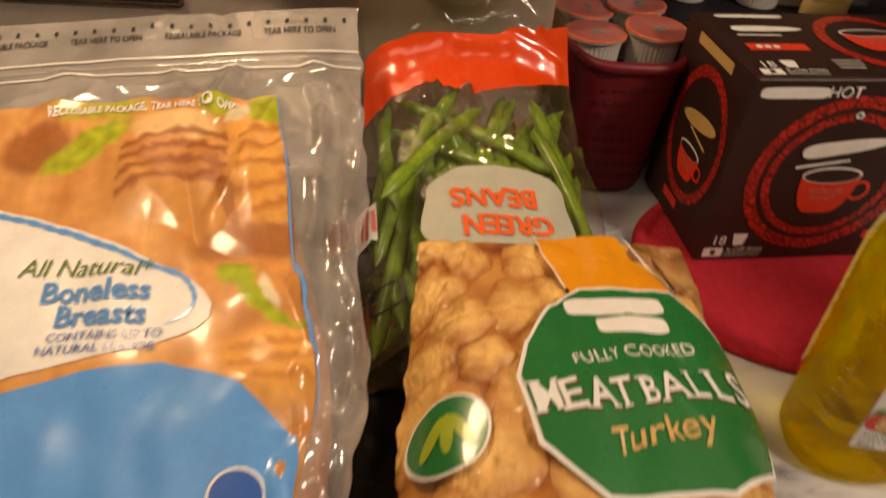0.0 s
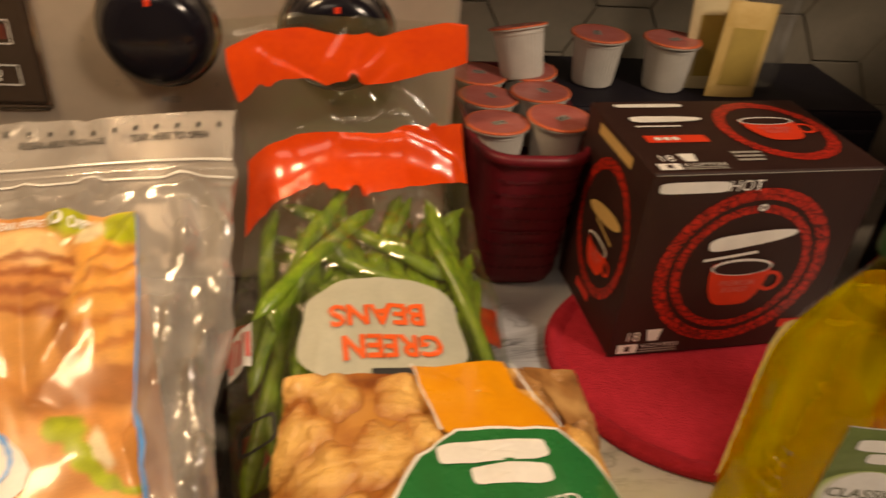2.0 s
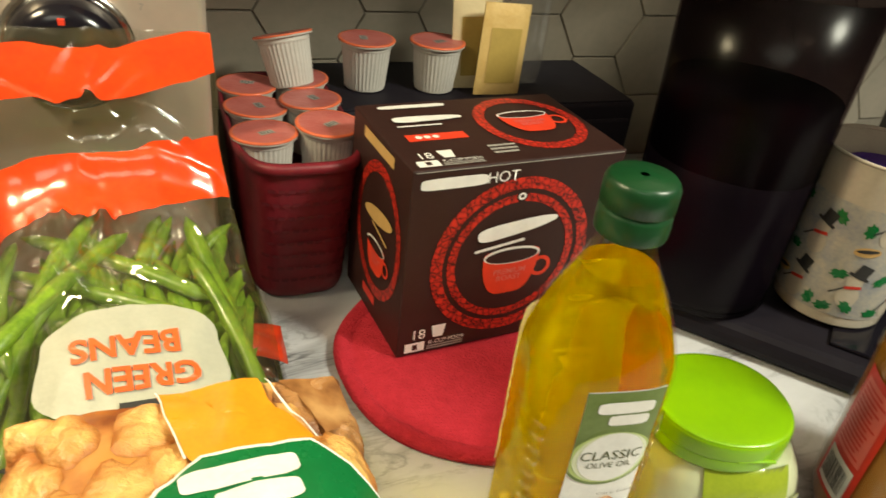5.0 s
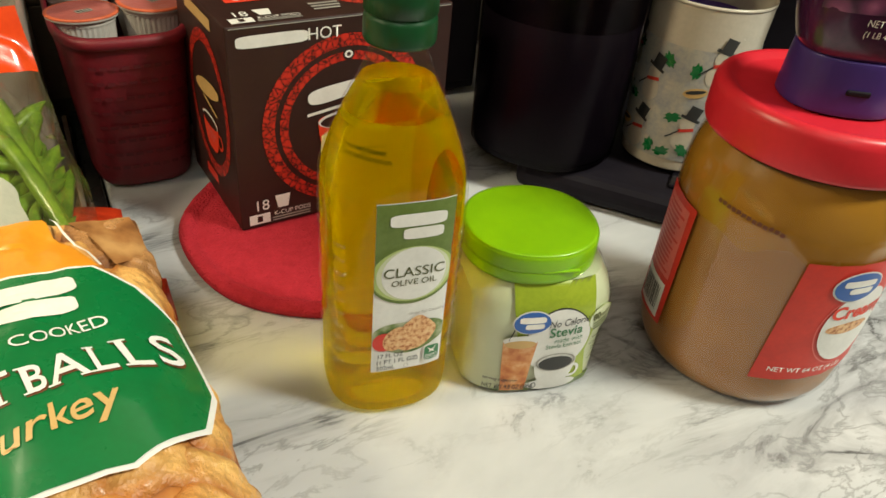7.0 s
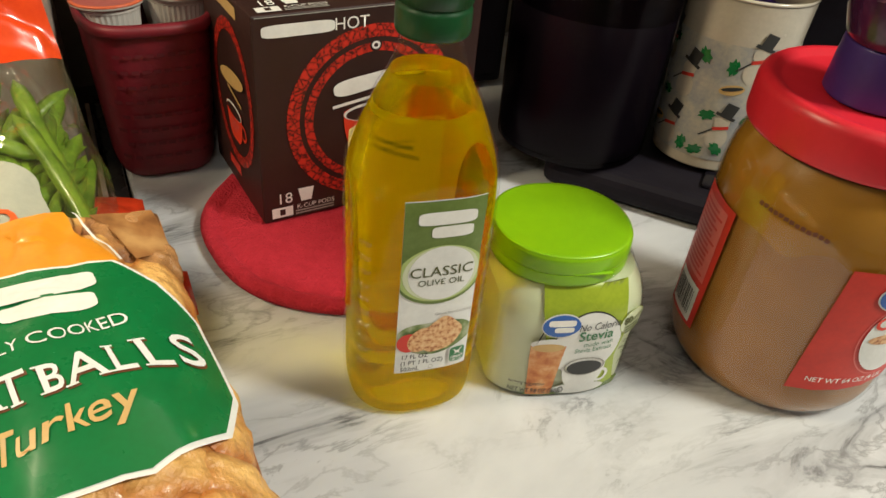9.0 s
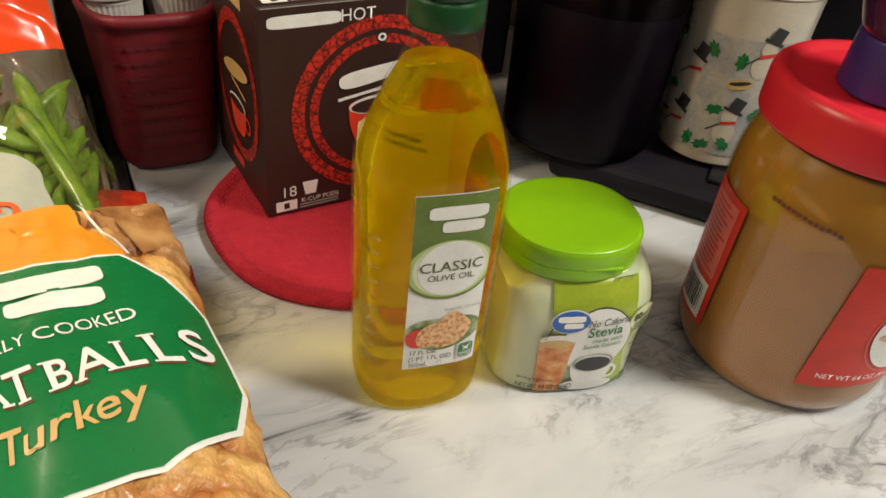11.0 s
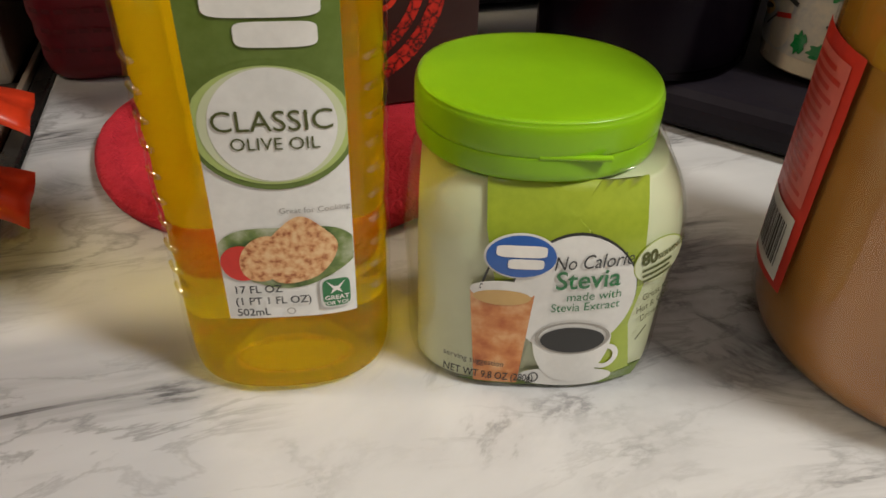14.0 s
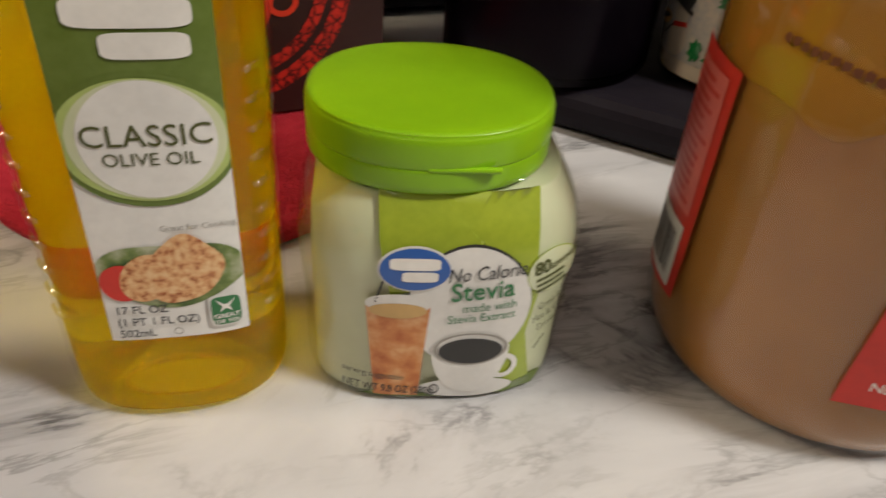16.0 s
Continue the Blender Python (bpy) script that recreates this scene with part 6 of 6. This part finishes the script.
def bean_bag_thing():
    t = thing("green_bean_bag", pose(0, 0, 0), "clear bag of green beans with orange bands", "bag")
    f = bag_surface([(0.158, 0.543, 0.229), (0.160, 0.533, 0.201), (0.164, 0.523, 0.171), (0.166, 0.509, 0.144), (0.169, 0.470, 0.128), (0.171, 0.425, 0.121), (0.172, 0.380, 0.111), (0.173, 0.335, 0.098), (0.174, 0.300, 0.075)],
                    [0.080, 0.079, 0.074, 0.075, 0.078, 0.082, 0.082, 0.078, 0.074], [0.004, 0.006, 0.012, 0.018, 0.030, 0.038, 0.040, 0.036, 0.03], 0.01, 0.035, 0.0040, 9, sides=3, creases=64, depth=0.0050, calm=((0.05, 0.775, 0.66, 0.115), (0.0, 0.37, 2.4, 0.075)),
                    folds=((-0.42, 0.46, -0.85, 0.60, 0.005, 0.05), (-0.33, 0.455, -0.30, 0.52, 0.006, 0.05), (-0.45, 0.49, -0.38, 0.60, 0.006, 0.05), (-0.38, 0.60, 0.10, 0.655, 0.006, 0.05), (-0.05, 0.455, -0.08, 0.51, 0.006, 0.05),
                           (0.02, 0.455, 0.07, 0.57, -0.005, 0.05), (0.10, 0.59, 0.50, 0.65, 0.005, 0.05), (0.60, 0.455, 0.66, 0.50, 0.005, 0.05), (0.55, 0.62, 0.92, 0.56, 0.005, 0.05), (0.35, 0.20, 0.70, 0.26, 0.005, 0.06), (-0.1, 0.33, 0.85, 0.36, 0.005, 0.08)))
    bag_mesh("bag_film", f, 0.004, "bag_film", t, "clear wrinkled plastic film", 100, 190)
    n = 8.0
    g = lambda u, v, off: f(u, v / n, off)
    # bands, in twelfths of the length
    gb = lambda u, v, off: g(u, v + 0.28 - 0.42 * u * abs(u) + 0.12 * math.sin(3.2 * u + 1), off)
    b1 = decal("orange_band", rect(1.98, 0.95, 0, 0.55, 60, 14), gb, "band_orange", t, 0.0006, "orange-red printed band")
    b2 = decal("orange_band", rect(1.98, 1.20, 0, 2.68, 60, 14), gb, "band_orange", t, 0.0006, "orange-red printed band")
    lab = decal("label", radial(lambda a: ((0.92 + 0.04 * math.sin(7 * a)) * 0.60 * math.copysign(abs(math.cos(a)) ** 0.7, math.cos(a)), 0.78 * math.copysign(abs(math.sin(a)) ** 0.8, math.sin(a))), 0.05, 6.20, 64, 22, 0.001), g, "bean_label", t, 0.0022, "pale label with orange lettering")
    fl = lambda u, v, off: g(0.05 - u / 0.074, 6.20 + v / 0.0440, off)
    decal("lettering", words("GREEN", 0.0185, -0.004, 0.010, bold=0.03, stretch=0.86, rot=2), fl, "ink_bean_orange", lab, 0.0034)
    decal("lettering", words("BEANS", 0.0185, 0.002, -0.0095, bold=0.03, stretch=0.86, rot=2), fl, "ink_bean_orange", lab, 0.0034)
    decal("dark_bar", rect(0.045, 0.012, -0.016, 0.030, 4, 2), fl, "ink_black", lab, 0.0034)
    tg = decal("white_tag", rect(0.15, 0.62, -0.90, 5.92, 4, 8), g, "paper_white", t, 0.0016, "small white printed date tag")
    for k in range(4):
        decal("print_bar", rect(0.02, 0.46 - 0.1 * (k % 2), -0.95 + 0.034 * k, 5.92, 1, 6), g, "ink_pink", tg, 0.0022)
    decal("corner_mark", radial(lambda a: super_pt(a, 0.13, 0.18, 5), -0.80, 7.15, 32, 2, 0.8), g, "ink_black", t, 0.0012)
    return t, f


BEANS, bean_f = bean_bag_thing()


def build_beans():
    rnd = random.Random(21)
    heap = thing("green_bean_heap", pose(0, 0, 0), "heap of fresh green beans inside the clear bag", "green beans")
    seg, steps, kinds = 7, 12, []
    for k in range(12):
        verts, faces = [], []
        length, rad, bend = rnd.uniform(0.100, 0.140), rnd.uniform(0.0044, 0.0054), rnd.uniform(-0.010, 0.010)
        for j in range(steps + 1):
            s = j / steps * 2 - 1
            r = rad * (1 - abs(s) ** 9) ** 0.6 * (1 + 0.10 * math.sin(9 * s + k)) + 0.0004
            for i in range(seg):
                a = 2 * math.pi * i / seg
                verts.append((s * length / 2, bend * (1 - s * s) + r * math.cos(a), r * 0.85 * math.sin(a) - 0.005 * s * s))
        for j in range(steps):
            for i in range(seg):
                a, b = j * seg + i, j * seg + (i + 1) % seg
                faces.append((a, b, b + seg, a + seg))
        kinds.append(mesh_of("bean", verts, faces, "bean_skin"))
    for k in range(520):
        u, v = rnd.uniform(-0.78, 0.78), rnd.uniform(0.43, 0.90)
        loc = radians(rnd.choice((0, 0, 0, 40, -35)) + rnd.gauss(96 - 34 * u, 12))
        ang = loc + radians(TURN_DEG)
        du, dv = math.cos(loc) * 0.055 / 0.080, -math.sin(loc) * 0.055 / 0.36
        if max(abs(u + du), abs(u - du)) > 0.89 or min(v + dv, v - dv) < 0.40 or max(v + dv, v - dv) > 0.99:
            continue
        under = any(((u + h * du - 0.05) / 0.70) ** 2 + ((v + h * dv - 0.775) / 0.125) ** 2 < 1 for h in (-1.2, -0.6, 0.0, 0.6, 1.2))
        c = bean_f(u, v, 0.0) - Vector((0, 0, rnd.uniform(0.009, 0.024 if k % 3 else 0.036) + 0.020 * under))
        d = Vector((math.cos(ang), math.sin(ang), 0))
        c2 = bean_f(min(max(u + 0.04 * math.cos(ang) / 0.078, -1), 1), min(max(v - 0.04 * math.sin(ang) / 0.27, 0), 1), 0)
        d.z = max(min((c2.z - bean_f(u, v, 0).z) / 0.04, 1.2), -0.6)
        d.normalize()
        side = Vector((0, 0, 1)).cross(d).normalized()
        up = d.cross(side)
        m = Matrix((d, side, up)).transposed().to_4x4()
        put("bean", kinds[k % 12], heap, m=Matrix.Translation(c) @ m)


build_beans()


# the second bag of beans under the first: its red-orange end tips show
def build_lower_bag():
    t = thing("folded_bean_bag", pose(0, 0, 0), "flat bag with orange-red end bands under other bags", "bag")
    for pl, ql, pr, qr in ((0.066, 0.458, 0.272, 0.481), (0.094, 0.362, 0.287, 0.387)):
        verts, faces = [], []
        nx, ny = 40, 6
        for j in range(ny + 1):
            for i in range(nx + 1):
                s, k = i / nx, j / ny - 0.5
                mid = 1 - abs(2 * s - 1) ** 3
                q = ql + (qr - ql) * s + k * (0.032 + 0.004 * mid)
                z = 0.004 + 0.034 * mid + 0.005 * math.sin(6 * k + 9 * s) * mid + 0.003 * (1 + math.sin(5 * k + 3)) + 0.014 * (k + 0.5) * (1 - mid)
                verts.append(W(pl + (pr - pl) * s, q, z))
        for j in range(ny):
            for i in range(nx):
                a = j * (nx + 1) + i
                faces.append((a, a + 1, a + nx + 2, a + nx + 1))
        ob = put("end_band", mesh_of("end_band", verts, faces, "band_deep"), t, "orange-red plastic end band")
        md = ob.modifiers.new("thickness", "SOLIDIFY")
        md.thickness = 0.0008
    f = bag_surface([(0.18, 0.455, 0.034), (0.18, 0.42, 0.05), (0.18, 0.35, 0.05), (0.18, 0.31, 0.034)], [0.080, 0.084, 0.084, 0.080], [0.02, 0.035, 0.035, 0.02], 0, 0, 0.002, 13, sides=3)
    bag_mesh("bag_film", f, 0.004, "bag_film", t, "clear plastic film", 24, 24)
    return t


build_lower_bag()


def chicken_folds():
    rnd = random.Random(77)
    out = [(0.63, 0.26, 0.42, 0.45, 0.004, 0.05), (0.70, 0.33, 0.48, 0.42, 0.003, 0.05), (-0.30, 0.15, 0.10, 0.24, 0.003, 0.06), (0.2, 0.17, 0.34, 0.25, 0.004, 0.05), (0.45, 0.16, 0.36, 0.26, 0.004, 0.05), (0.78, 0.15, 0.90, 0.20, 0.004, 0.05)]
    for u, h in ((0.80, 0.005), (0.87, -0.004), (0.93, 0.006)):
        v, a = 0.22, u
        while v < 0.92:
            b, w = u + rnd.uniform(-0.045, 0.045), v + rnd.uniform(0.04, 0.09)
            out.append((a, v, b, w, h * rnd.uniform(0.5, 1.2), 0.045))
            a, v = b, w
    return out


LIME, ONION, GOLD, TAN, BROWN = (0.34, 0.40, 0.02), (0.74, 0.64, 0.42), (0.76, 0.36, 0.085), (0.60, 0.28, 0.085), (0.28, 0.08, 0.02)
# soft shapes of the photo: middle p, q, half sizes, turn, colour, strength
SHAPES = ((-0.150, 0.395, 0.048, 0.024, 15, TAN, 0.9), (-0.105, 0.416, 0.022, 0.018, 30, BROWN, 0.8), (-0.180, 0.425, 0.026, 0.014, 10, LIME, 0.8), (-0.022, 0.394, 0.046, 0.036, -8, TAN, 0.95), (-0.022, 0.424, 0.026, 0.013, 0, (0.76, 0.50, 0.24), 0.85), (-0.020, 0.404, 0.032, 0.013, -12, (0.50, 0.19, 0.055), 0.75),
          (0.032, 0.398, 0.017, 0.044, 16, GOLD, 0.95), (0.012, 0.378, 0.004, 0.028, 20, BROWN, 0.6), (0.030, 0.345, 0.034, 0.013, 8, BROWN, 0.75), (0.032, 0.320, 0.040, 0.018, 0, (0.64, 0.27, 0.08), 0.8), (0.045, 0.276, 0.028, 0.022, 5, GOLD, 0.9),
          (-0.074, 0.414, 0.030, 0.010, 35, LIME, 0.95), (-0.070, 0.440, 0.030, 0.007, 0, LIME, 0.7), (0.002, 0.441, 0.010, 0.008, 0, LIME, 0.9), (0.034, 0.435, 0.010, 0.012, 20, LIME, 0.95), (0.016, 0.433, 0.009, 0.007, 10, ONION, 0.9),
          (0.023, 0.326, 0.012, 0.007, -10, LIME, 1.0), (0.034, 0.314, 0.011, 0.006, -50, LIME, 1.0), (0.045, 0.303, 0.009, 0.004, -35, LIME, 1.0), (0.059, 0.298, 0.011, 0.0024, -4, LIME, 1.0), (0.043, 0.317, 0.004, 0.010, 28, ONION, 0.95))


def photo_colour(p, q):
    n1, n2 = noise.noise((p * 55, q * 55, 1.0)), noise.noise((p * 170, q * 170, 5.0))
    pp, qq = p + 0.003 * n1, q + 0.003 * n2
    col = [0.62 + 0.20 * n1, 0.285 + 0.14 * n1, 0.090 + 0.06 * n1]

    def over(c, k):
        for i in range(3):
            col[i] += (c[i] - col[i]) * k
    for cx, cy, a, b, r, c, k in SHAPES:
        cr, sr = math.cos(radians(r)), math.sin(radians(r))
        x, y = ((pp - cx) * cr + (qq - cy) * sr) / a, ((qq - cy) * cr - (pp - cx) * sr) / b
        e = math.sqrt(x * x + y * y)
        if e < 1.15:
            lit = 1 + (0.16 * y if c is not LIME else 0.25 * n2)
            over([v * lit for v in c], k * min(max((1.15 - e) / 0.32, 0.0), 1.0))
    for g in range(4):
        mid = 0.421 - 9 * (pp + 0.016) ** 2 - 0.0105 * g + 0.002 * n1
        if -0.052 < p < 0.012:
            over((0.28, 0.07, 0.02), 0.85 * max(1 - (abs(qq - mid) / 0.0036) ** 2, 0.0))
    for g in range(5):
        mid = 0.418 - 0.013 * g + 0.4 * (pp - 0.032)
        if 0.018 < p < 0.05:
            over((0.40, 0.11, 0.025), 0.7 * max(1 - (abs(qq - mid) / 0.0034) ** 2, 0.0))
    for g in range(3):
        mid = 0.287 - 0.010 * g + 0.2 * (pp - 0.04)
        if p > 0.022:
            over((0.44, 0.14, 0.03), 0.55 * max(1 - (abs(qq - mid) / 0.0030) ** 2, 0.0))
    k = 1 + 0.16 * n2
    return (col[0] * k, col[1] * k, col[2] * k, 1.0)


def chicken_panel(gq, parent):
    nx, ny = 150, 180
    right = [(0.445, 0.039), (0.366, 0.050), (0.290, 0.064), (0.245, 0.070), (0.110, 0.060)]
    verts, faces, cols = [], [], []
    for j in range(ny + 1):
        q = 0.4445 - 0.3345 * j / ny
        edge = next(b[1] + (a[1] - b[1]) * (q - b[0]) / (a[0] - b[0]) for a, b in zip(right, right[1:]) if a[0] >= q >= b[0] - 1e-6)
        for i in range(nx + 1):
            p = -0.200 + (edge + 0.200) * i / nx
            verts.append(gq(p, q, 0.0012))
            cols.append(photo_colour(p, q))
    for j in range(ny):
        for i in range(nx):
            a = j * (nx + 1) + i
            faces.append((a, a + nx + 1, a + nx + 2, a + 1))
    me = mesh_of("printed_panel", verts, faces, "chicken_print")
    at = me.attributes.new("print_colour", "FLOAT_COLOR", "POINT")
    at.data.foreach_set("color", [v for c in cols for v in c])
    return put("printed_panel", me, parent, "glossy photo of grilled chicken breasts with basil")


# chicken: reclined zip bag, p from -0.20 to 0.095, q from 0.51 down to 0.06
def build_chicken():
    t = thing("chicken_bag", pose(0, 0, 0), "large zip bag of chicken with printed front panel", "bag")
    axis = [(-0.062, 0.512, 0.1715), (-0.060, 0.470, 0.152), (-0.058, 0.430, 0.134), (-0.056, 0.370, 0.110), (-0.054, 0.310, 0.087), (-0.053, 0.250, 0.067), (-0.052, 0.180, 0.050), (-0.052, 0.100, 0.038)]
    # the filling lifts the middle
    EYE_P, EYE_Q, EYE_Z = 0.1317, 0.062, 0.365
    raised, halves = [], []
    for (p, q, z), w, dz in zip(axis, (0.150, 0.150, 0.150, 0.149, 0.149, 0.147, 0.143, 0.140), (0.0, 0.006, 0.014, 0.026, 0.038, 0.040, 0.036, 0.024)):
        k = (EYE_Z - z - dz) / (EYE_Z - z)
        raised.append((EYE_P + k * (p - EYE_P), EYE_Q + k * (q - EYE_Q), z + dz))
        halves.append(w * k)
    f = bag_surface(raised, halves, [0.003, 0.006, 0.012, 0.022, 0.026, 0.028, 0.026, 0.02], 0.03, 0.03, 0.0046, 17, sides=4, creases=50, depth=0.0036, lean=0.11, calm=((0.0, 0.115, 4.0, 0.05), (-0.2, 0.60, 0.75, 0.12), (-0.2, 0.80, 0.9, 0.16)),
                    folds=tuple(chicken_folds()), flat_top=0.17)
    bag_mesh("bag_film", f, 0.004, "zip_film", t, "clear wrinkled zip bag film", 160, 220)
    g = lambda u, v, off: f(u / 0.149, v * 1.0, off)
    n = 7.0
    gq = lambda p, q, off: f((p + 0.055) / 0.149, vq(q), off)
    qs = [a[1] for a in axis]

    def vq(q):
        for i in range(len(qs) - 1):
            if qs[i] >= q >= qs[i + 1]:
                return (i + (qs[i] - q) / (qs[i] - qs[i + 1])) / n
        return 0.0 if q > qs[0] else 1.0
    # zip strips
    for q in (0.478, 0.4725, 0.467):
        verts, faces = [], []
        for i in range(61):
            a = gq(-0.203 + 0.296 * i / 60, q, 0.0012)
            b = gq(-0.203 + 0.296 * i / 60, q - 0.0015, 0.0012)
            c = gq(-0.203 + 0.296 * i / 60, q - 0.0008, 0.0020)
            verts += [a, c, b]
        for i in range(60):
            for k in (0, 1):
                x = 3 * i + k
                faces.append((x, x + 1, x + 4, x + 3))
        put("zip_strip", mesh_of("zip_strip", verts, faces, "zip_line" if q != 0.4725 else "zip_film"), t, "white ridged zip strip")
    for k, s in enumerate(("TEAR HERE TO OPEN", "RESEALABLE PACKAGE", "TEAR HERE TO OPEN", "RESEALABLE PACKAGE")):
        decal("lettering", words(s, 0.0058, 0.055 - 0.064 * k, 0.4915, bold=0.015, stretch=0.86), gq, "ink_black", t, 0.0008)
    for k in range(22):
        decal("tear_mark", rect(0.0022, 0.0034, 0.085 - 0.0128 * k, 0.4985, 1, 1), gq, "ink_black", t, 0.0008)
    # printed panel
    pn = chicken_panel(gq, t)
    decal("lettering", words("RECLOSABLE PACKAGE, TEAR HERE TO OPEN", 0.0062, -0.042, 0.4385, bold=0.02, stretch=0.92), gq, "ink_white", pn, 0.0024)
    decal("panel_edge", ribbon(((0.040, 0.442), (0.051, 0.366), (0.065, 0.290), (0.070, 0.246)), 0.0012), gq, "ink_lightblue", pn, 0.0020)
    upper = [(-0.20 + 0.214 * k / 14, 0.314 + 0.070 * (1 - (k / 14) ** 1.9)) for k in range(13)]
    lens = upper + [(-0.004, 0.3245), (0.0055, 0.3165), (0.0112, 0.3080), (0.0108, 0.2995), (0.0045, 0.2930), (-0.008, 0.2885)] + [(-0.02 - 0.03 * k, 0.285 - 0.006 * k) for k in range(7)]
    wl = decal("white_field", polygon(lens, 26, 6), gq, "paper_white", t, 0.0019, "white lens-shaped printed field")
    decal("blue_line", ribbon([(x - 0.001, y - 0.0035) for x, y in upper[:12]] + [(-0.0085, 0.3265), (-0.0005, 0.3175), (0.0020, 0.3090), (-0.002, 0.3015), (-0.012, 0.2965)], 0.0030, 6), gq, "ink_lightblue", wl, 0.0024)
    decal("lettering", words("All Natural*", 0.0155, -0.061, 0.3310, -2, shear=0.25, stretch=0.95), gq, "ink_olive", wl, 0.0028)
    decal("lettering", words("Boneless", 0.0165, -0.052, 0.3165, 0, bold=0.025), gq, "ink_sky", wl, 0.0028)
    decal("lettering", words("Breasts", 0.0165, -0.047, 0.3030, 0, bold=0.025), gq, "ink_sky", wl, 0.0028)
    decal("lettering", words("CONTAINS UP TO", 0.0074, -0.012, 0.2915, align="RIGHT"), gq, "ink_blue", wl, 0.0028)
    decal("lettering", words("NATURAL FLAVOR.", 0.0074, -0.013, 0.2840, align="RIGHT"), gq, "ink_blue", wl, 0.0028)
    bf = decal("blue_field", polygon([(-0.196, 0.246), (-0.150, 0.250), (-0.090, 0.262), (-0.050, 0.272), (-0.010, 0.276), (0.030, 0.264), (0.066, 0.238), (0.062, 0.110), (-0.190, 0.110)], 36, 18), gq, "ink_lightblue", t, 0.0026, "bright blue printed field")
    decal("round_seal", ellipse(0.014, 0.013, 0.040, 0.208), gq, "ink_white", bf, 0.0031)
    decal("seal_field", ellipse(0.0125, 0.0115, 0.040, 0.208), gq, "ink_blue", bf, 0.0033)
    # frozen breasts inside: a dull filling
    inner = bag_surface([(a[0], a[1], a[2] - 0.014) for a in raised[2:]], [0.092, 0.100, 0.110, 0.114, 0.112, 0.11], [0.02, 0.03, 0.034, 0.036, 0.036, 0.03], 0, 0, 0.004, 23, sides=4, lean=0.13)
    bag_mesh("chicken_pieces", inner, 0.006, "chicken_photo", t, "pale chicken pieces inside", 30, 40)
    return t


build_chicken()


# ---- hexagon tiles on the wall ----
def build_tiles():
    wall = bpy.data.objects["wall_north"]
    s = 0.056
    pts = [(s * math.cos(radians(60 * k)) * 0.984, s * math.sin(radians(60 * k)) * 0.984) for k in range(6)]
    ins = [(x * 0.965, y * 0.965) for x, y in pts]
    verts = [(x, 0.0, y) for x, y in pts] + [(x, -0.0020, y) for x, y in pts] + [(x * 0.985, -0.0035, y * 0.985) for x, y in pts]
    faces = []
    for k in range(6):
        j = (k + 1) % 6
        faces += [(k, j, j + 6, k + 6), (k + 6, j + 6, j + 12, k + 12)]
    faces.append(tuple(range(12, 18)))
    me = mesh_of("tile", verts, faces, "tile_glaze", False)
    col = 0
    p = 0.10
    while p < 1.50:
        for r in range(4):
            z = 0.03 + r * s * math.sqrt(3) + (s * math.sqrt(3) / 2 if col % 2 else 0)
            put("tile", me, wall, m=pose(p, WALL_Q + 0.0065, z))
        p += s * 1.5
        col += 1


build_tiles()
